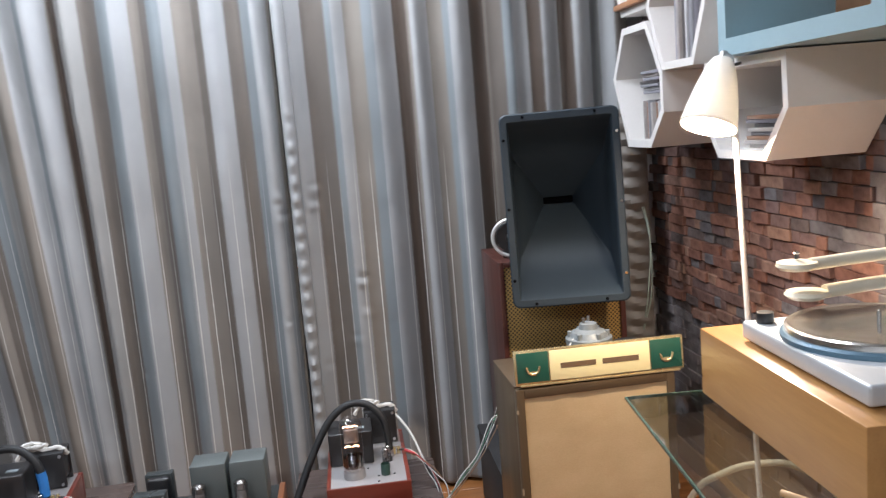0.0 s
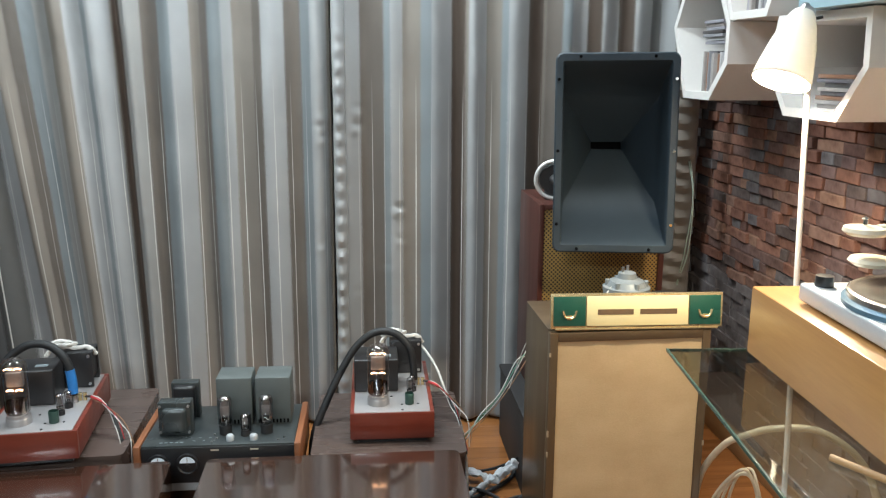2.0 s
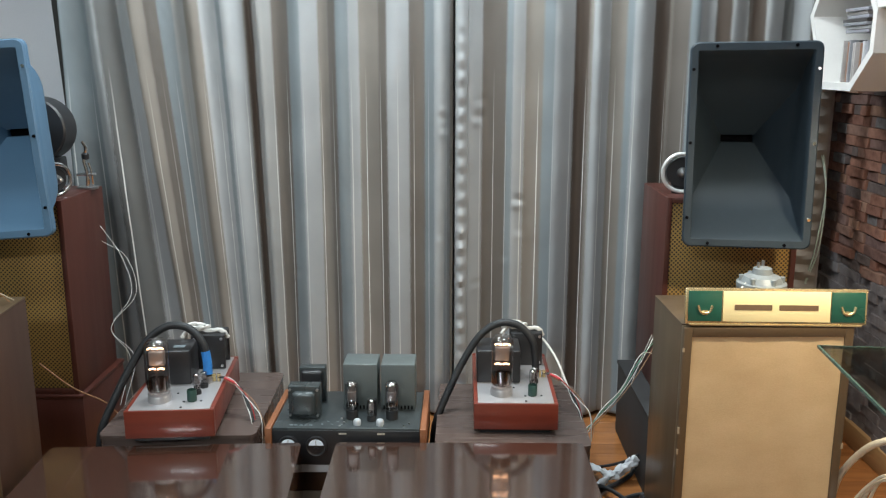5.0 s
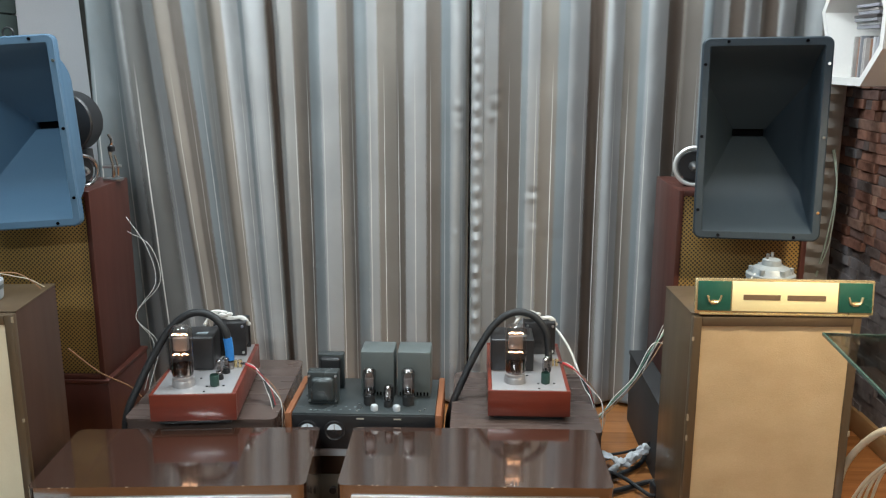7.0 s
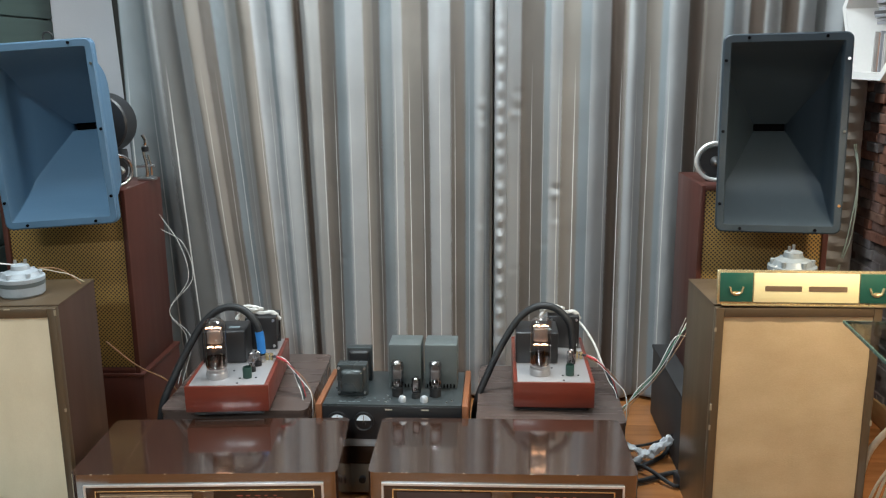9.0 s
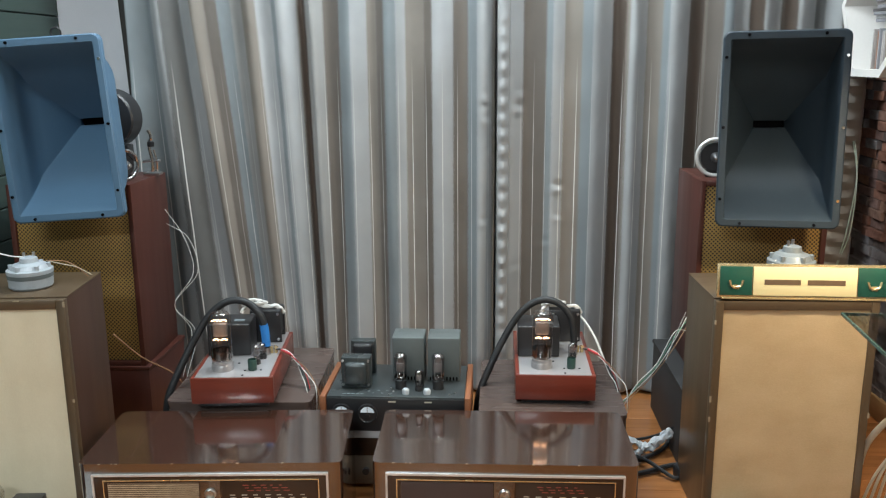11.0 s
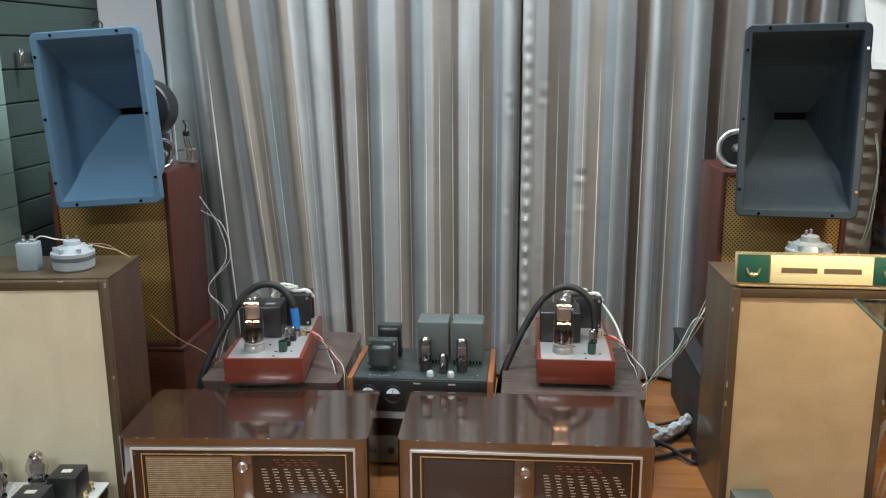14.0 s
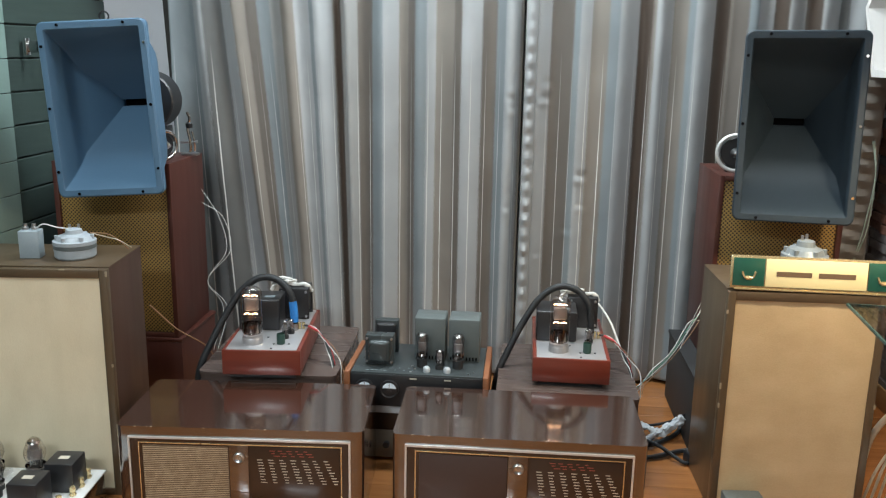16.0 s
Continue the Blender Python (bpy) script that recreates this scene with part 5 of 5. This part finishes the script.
def hex_shelf(label, outer, inner, x0, x1):
    cy, cz = sum(p[0] for p in outer) / len(outer), min(p[1] for p in outer)
    t = thing("hexagon_shelf", label, "wall shelf", Matrix.Translation((x1, cy, cz)), "hexagon wall shelves")
    o, i = [(a - cy, b - cz) for a, b in outer], [(a - cy, b - cz) for a, b in inner]
    n = len(o)
    for k in range(n):
        j = (k + 1) % n
        part("panel", prism([o[k], o[j], i[j], i[k]], "x", x0 - x1, 0), M["shelf_white"], t)
    return t


XF, XW = 1.0, 1.247
A = (2.548, 1.470)
ao = [(2.318, 1.476), (2.436, 1.640), (2.660, 1.640), (2.775, 1.480), (2.650, 1.249), (2.438, 1.249), (2.318, 1.358)]
ai = [(2.341, 1.470), (2.448, 1.618), (2.648, 1.618), (2.748, 1.477), (2.636, 1.272), (2.447, 1.272), (2.341, 1.368)]
hex_shelf("white hexagonal wall shelf filled with disc cases", ao, ai, XF, XW)
B = (2.205, 1.676)
hex_shelf("white hexagonal wall shelf with upright books", hexagon(*B, 0.225), hexagon(*B, 0.200), XF, XW)
D = (2.548, 1.872)
hex_shelf("white hexagonal wall shelf near the ceiling", hexagon(*D, 0.225), hexagon(*D, 0.200), XF, XW)
co = [(1.600, 1.352), (1.606, 1.478), (2.02, 1.478), (2.062, 1.352), (1.955, 1.232), (1.705, 1.232)]
ci = [(1.622, 1.355), (1.627, 1.456), (2.005, 1.456), (2.037, 1.352), (1.944, 1.254), (1.716, 1.254)]
hex_shelf("white flattened hexagonal wall shelf under a blue box", co, ci, XF, XW)
t = thing("box_shelf", "pale blue box shelf mounted on the stone wall", "wall shelf", Matrix.Translation((XW, 1.52, 1.482)))
o, i = rect(-0.32, 0, 0.32, 0.36), rect(-0.28, 0.04, 0.28, 0.32)
for k in range(4):
    j = (k + 1) % 4
    part("panel", prism([o[k], o[j], i[j], i[k]], "x", -0.29, 0), M["shelf_blue"], t)
part("back", box(-0.012, -0.28, 0.04, -0.001, 0.28, 0.32), M["orange_wood"], t, "brown back board")

rng = random.Random(21)
def case_row(y0, y1, z, heights, standing=True):
    y = y0
    while y < y1:
        w = rng.uniform(0.009, 0.013)
        hh = heights * rng.uniform(0.93, 1.02)
        dx = rng.uniform(0, 0.02)
        single("disc_case", box(0, 0, 0, 0.13, w - 0.001, hh, 0.001), M["cd_case"], "slim disc case standing upright on a shelf", "disc case", pose(XF + 0.035 + dx, y, z), "disc cases")
        y += w
case_row(2.450, 2.600, 1.2725, 0.125)
for k in range(7):
    single("disc_case", box(0, 0, 0, 0.125, 0.142, 0.0095, 0.001), M["cd_case"], "slim disc case lying in a stack", "disc case", pose(XF + 0.04 + rng.uniform(-.006, .006), 2.45 + rng.uniform(-.006, .006), 1.4195 + k * 0.0105, 0, 0, rng.uniform(-3, 3)), "disc cases")
y = 2.115
while y < 2.29:
    w = rng.uniform(0.012, 0.03)
    single("book", box(0, 0, 0, 0.15, w - 0.001, rng.uniform(0.17, 0.23), 0.002), M["cd_case"], "upright book on a white shelf", "book", pose(XF + 0.02 + rng.uniform(0, 0.02), y, B[1] - 0.173), "books")
    y += w
for k in range(8):
    single("disc_case", box(0, 0, 0, 0.13, 0.15, 0.0095, 0.001), M["cd_case"], "slim disc case lying in a stack", "disc case", pose(XF + 0.06, 1.75 + rng.uniform(-.01, .01), 1.2545 + k * 0.0102, 0, 0, rng.uniform(-4, 4)), "disc cases")
single("shelf_board", box(0, -0.13, 0, 0.2, 0.13, 0.018, 0.003), M["orange_wood"], "small orange-brown wooden board lying in a shelf", "board", pose(XF - 0.02, 2.548, D[1] - 0.1725))


# ---------------------------------------------------------------- cables and clutter
def cable(name, label, pts, r, mat, sec=8):
    return single(name, tube(pts, r, sec), M[mat], label, "cable")


cable("power_cable", "thick black power cable lying on the floor", [(0.25, 2.30, 0.012), (0.34, 2.36, 0.014), (0.42, 2.45, 0.013), (0.45, 2.52, 0.05)], 0.0075, "cable_black")
cable("power_cable", "thick black power cable lying on the floor", [(0.235, 2.22, 0.013), (0.31, 2.25, 0.013), (0.40, 2.30, 0.013), (0.45, 2.30, 0.02)], 0.008, "cable_black")
cable("power_cable", "thick black power cable crossing the floor", [(0.23, 2.40, 0.011), (0.32, 2.31, 0.030), (0.40, 2.22, 0.012), (0.43, 2.26, 0.011)], 0.0065, "cable_black")
cable("power_cable", "black cable running up beside a loudspeaker plinth", [(0.24, 2.52, 0.010), (0.32, 2.50, 0.010), (0.40, 2.46, 0.05), (0.455, 2.40, 0.12)], 0.005, "cable_black")
single("plug", box(-0.022, -0.03, 0, 0.022, 0.03, 0.045, 0.008, 3), M["amp_black"], "black power plug block on the floor", "plug", pose(0.432, 2.235, 0.0, 0, 0, 20))
bm = tube([(0.235, 2.46, 0.02), (0.29, 2.44, 0.035), (0.35, 2.40, 0.03), (0.39, 2.40, 0.055), (0.43, 2.41, 0.085)], 0.012, 10, 14)
for v in bm.verts:
    v.co += 0.011 * Vector((noise.noise(v.co * 60), noise.noise(v.co * 60 + Vector((5, 0, 0))), noise.noise(v.co * 60 + Vector((0, 9, 0)))))
single("wrapped_cable", bm, M["foil"], "cable wrapped in crinkled silvery plastic on the floor", "cable")
bm = tube([(0.26, 2.33, 0.014), (0.31, 2.36, 0.030), (0.37, 2.41, 0.045), (0.41, 2.43, 0.07)], 0.009, 8, 14)
for v in bm.verts:
    v.co += 0.008 * Vector((noise.noise(v.co * 70), noise.noise(v.co * 70 + Vector((5, 0, 0))), noise.noise(v.co * 70 + Vector((0, 9, 0)))))
single("wrapped_cable", bm, M["foil"], "cable wrapped in crinkled silvery plastic on the floor", "cable")
for k, (mat, up) in enumerate((("cable_white", 0.0), ("cable_green", 0.008), ("cable_brown", -0.012), ("cable_white", 0.016))):
    cable("speaker_wire", "thin loose speaker wire hanging to a loudspeaker", [(0.245, 2.37, 0.20 - 0.012 * k), (0.30, 2.40, 0.235 + up), (0.37, 2.43, 0.30 + up), (0.43, 2.46, 0.385 + up * 2), (0.482, 2.50, 0.47 - 0.02 * k)], 0.0016, mat, 6)
cable("speaker_wire", "thin loose white wire standing up beside a loudspeaker", [(0.40, 2.43, 0.33), (0.425, 2.43, 0.41), (0.455, 2.42, 0.50)], 0.0010, "cable_white", 6)
for k in range(2):
    dx = 0.015 * k
    cable("speaker_wire", "thin loose white wire looped down a loudspeaker's side", [(-1.335, 2.62, 0.80 - 0.05 * k), (-1.265 + dx, 2.60, 0.70), (-1.235 + dx, 2.58, 0.58), (-1.300, 2.55, 0.47), (-1.245 + dx, 2.55, 0.37), (-1.27 + dx, 2.50, 0.22)], 0.0010, "cable_white", 6)
cable("speaker_wire", "thin brown wire sagging from a loudspeaker to the floor", [(-1.335, 2.13, 0.50), (-1.28, 2.20, 0.40), (-1.22, 2.28, 0.32), (-1.185, 2.30, 0.26)], 0.0021, "cable_brown", 6)
cable("white_cable", "white sheathed cable hanging from amplifier to floor", [(0.075, 2.54, 0.47), (0.12, 2.52, 0.455), (0.165, 2.47, 0.40), (0.195, 2.42, 0.33), (0.235, 2.36, 0.25), (0.25, 2.30, 0.12), (0.25, 2.28, 0.01)], 0.0042, "cable_white", 8)
cable("cream_cable", "thick cream cable curving under the glass table", [(0.885, 2.06, 0.012), (0.876, 2.03, 0.12), (0.876, 1.99, 0.245), (0.890, 1.90, 0.365), (0.925, 1.85, 0.415), (0.985, 1.80, 0.455), (1.08, 1.75, 0.46), (1.17, 1.70, 0.38), (1.21, 1.66, 0.2), (1.21, 1.64, 0.012)], 0.009, "cable_cream", 10)
for k in range(4):
    j = 0.022 * k
    cable("cream_cable", "loose cream cable looped under the glass table", [(0.885 + j, 2.02, 0.008), (0.885 + j, 1.95, 0.16 + j), (0.905 + j, 1.90, 0.26 + 0.5 * j), (0.95 + 0.6 * j, 1.88, 0.30 - j), (1.00 + 0.4 * j, 1.90, 0.19 - j), (1.03 + j, 1.95, 0.008)], 0.0042, "cable_cream", 8)
single("stick", tube([(0, 0, 0), (0.025, -0.044, 0), (0.046, -0.083, 0)], 0.0058, 10), M["pine"], "short pale wooden stick lying on the glass table", "stick", pose(0.652, 1.012, GZ + 0.006))
for k, mat in enumerate(("cable_brown", "cable_cream")):
    cable("driver_wire", "short loose wires of a compression driver", [(-1.44, 1.985, 0.765), (-1.405, 2.02, 0.755 - 0.01 * k), (-1.375, 2.03, 0.735), (-1.35, 2.04 + 0.02 * k, 0.706)], 0.0014, mat, 6)
cable("driver_wire", "pale wire from capacitor to compression driver", [(-1.572, 1.925, 0.785), (-1.545, 1.92, 0.80), (-1.51, 1.93, 0.79), (-1.48, 1.94, 0.785)], 0.0022, "cable_white", 6)
cable("driver_wire", "pale wire of a compression driver", [(0.66, 2.15, 0.765), (0.62, 2.12, 0.735), (0.575, 2.08, 0.69)], 0.0018, "cable_white", 6)
for k in range(2):
    cable("green_wire", "pale green wire hanging in the corner", [(1.085 + 0.008 * k, 2.80, 1.05), (1.105, 2.77, 0.9), (1.10 - 0.012 * k, 2.77, 0.7), (1.07, 2.80, 0.5), (1.06, 2.80, 0.01)], 0.0022, "cable_pale_green", 6)

# flat white block under the tabletop
single("white_block", box(-0.06, -0.11, 0, 0.06, 0.11, 0.05, 0.003), M["ceramic"], "flat white block on the table's lower glass shelf", "box", pose(0.86, 1.18, 0.3095, 0, 0, 35))
# ---------------------------------------------------------------- planks and stones
rng = random.Random(2)
shapes = {}
for k, ln in enumerate((0.53, 0.795, 1.06)):
    ob = mesh_object("floor_plank", box(0.0006, 0.0006, -0.016, ln - 0.0006, 0.0894, 0.0, 0.001, 1), M["floor_wood"], False)
    shapes[ln] = ob.data
    bpy.data.objects.remove(ob)
LAYS = ((1.06, 1.06, 1.06), (0.53, 1.06, 1.06, 0.53), (0.795, 0.795, 0.53, 1.06), (0.795, 1.06, 0.795, 0.53), (0.53, 0.53, 1.06, 1.06))
y = 0.0
while y < 3.08:
    x = WX0
    for ln in rng.choice(LAYS):
        ob = new("floor_plank", shapes[ln])
        ob.parent = floor
        ob.location = (x, y, 0)
        x += ln
    y += 0.09
bm = bmesh.new()
y = -0.09
while y > WY0 - 0.1:
    box(WX0 - 0.1, y + 0.0008, -0.016, WX1 + 0.1, y + 0.0892, 0.0, bm=bm)
    y -= 0.09
ob = part("floor_planks", bm, M["floor_wood"], floor)
tagged(ob, kind="stuff")

ob = mesh_object("wall_plank", box(-0.022, 0, 0.002, 0.0, WY1 - 1.0 - 0.002, 0.112, 0.003, 1), M["plank_green"], False)
me = ob.data
bpy.data.objects.remove(ob)
z = 0.0
while z < CEIL - 0.11:
    ob = new("wall_plank", me)
    ob.parent = wall_west
    ob.location = (WX0, 1.0, z)
    z += 0.1145
bm = bmesh.new()
z = 0.0
while z < CEIL - 0.11:
    box(WX0 - 0.022, WY0, z + 0.002, WX0, 0.997, z + 0.112, bm=bm)
    z += 0.1145
tagged(part("wall_planks", bm, M["plank_green"], wall_west), kind="stuff")

shapes = []
for ln in (0.045, 0.07, 0.09, 0.12, 0.16):
    bm = box(0, 0.0006, 0.0006, 0.03, ln - 0.0006, 0.0352, 0.0022, 1)
    ob = mesh_object("stone_brick", bm, M["stone"], False)
    shapes.append((ln, ob.data))
    bpy.data.objects.remove(ob)
count = 0
rest = bmesh.new()
for row in range(0, 72):
    z = row * 0.0360
    y = 1.05 - rng.uniform(0, 0.2)
    while y < WY1 - 0.08:
        ln, me = rng.choice(shapes)
        near = 0.60 < z < 1.27 and y > 1.62
        out = rng.choice((0.0, 0.002, 0.004, 0.006, 0.009, 0.012))
        if near and count < 330:
            ob = new("stone_brick", me)
            ob.parent = wall_east
            ob.location = (WX1 - 0.006 - out, y, z)
            ob.rotation_euler = (rng.uniform(-0.022, 0.022), rng.uniform(-0.09, 0.09), rng.uniform(-0.07, 0.07))
            count += 1
        else:
            box(WX1 - 0.006 - out, y + 0.0012, z + 0.0012, WX1 + 0.02, y + ln - 0.0012, z + 0.0352, bm=rest)
        y += ln
for row in range(55):
    z = row * 0.0470
    box(WX1 - 0.004, WY0, z + 0.0012, WX1 + 0.02, 0.84, z + 0.0462, bm=rest)
tagged(part("stone_bricks", rest, M["stone"], wall_east), kind="stuff")
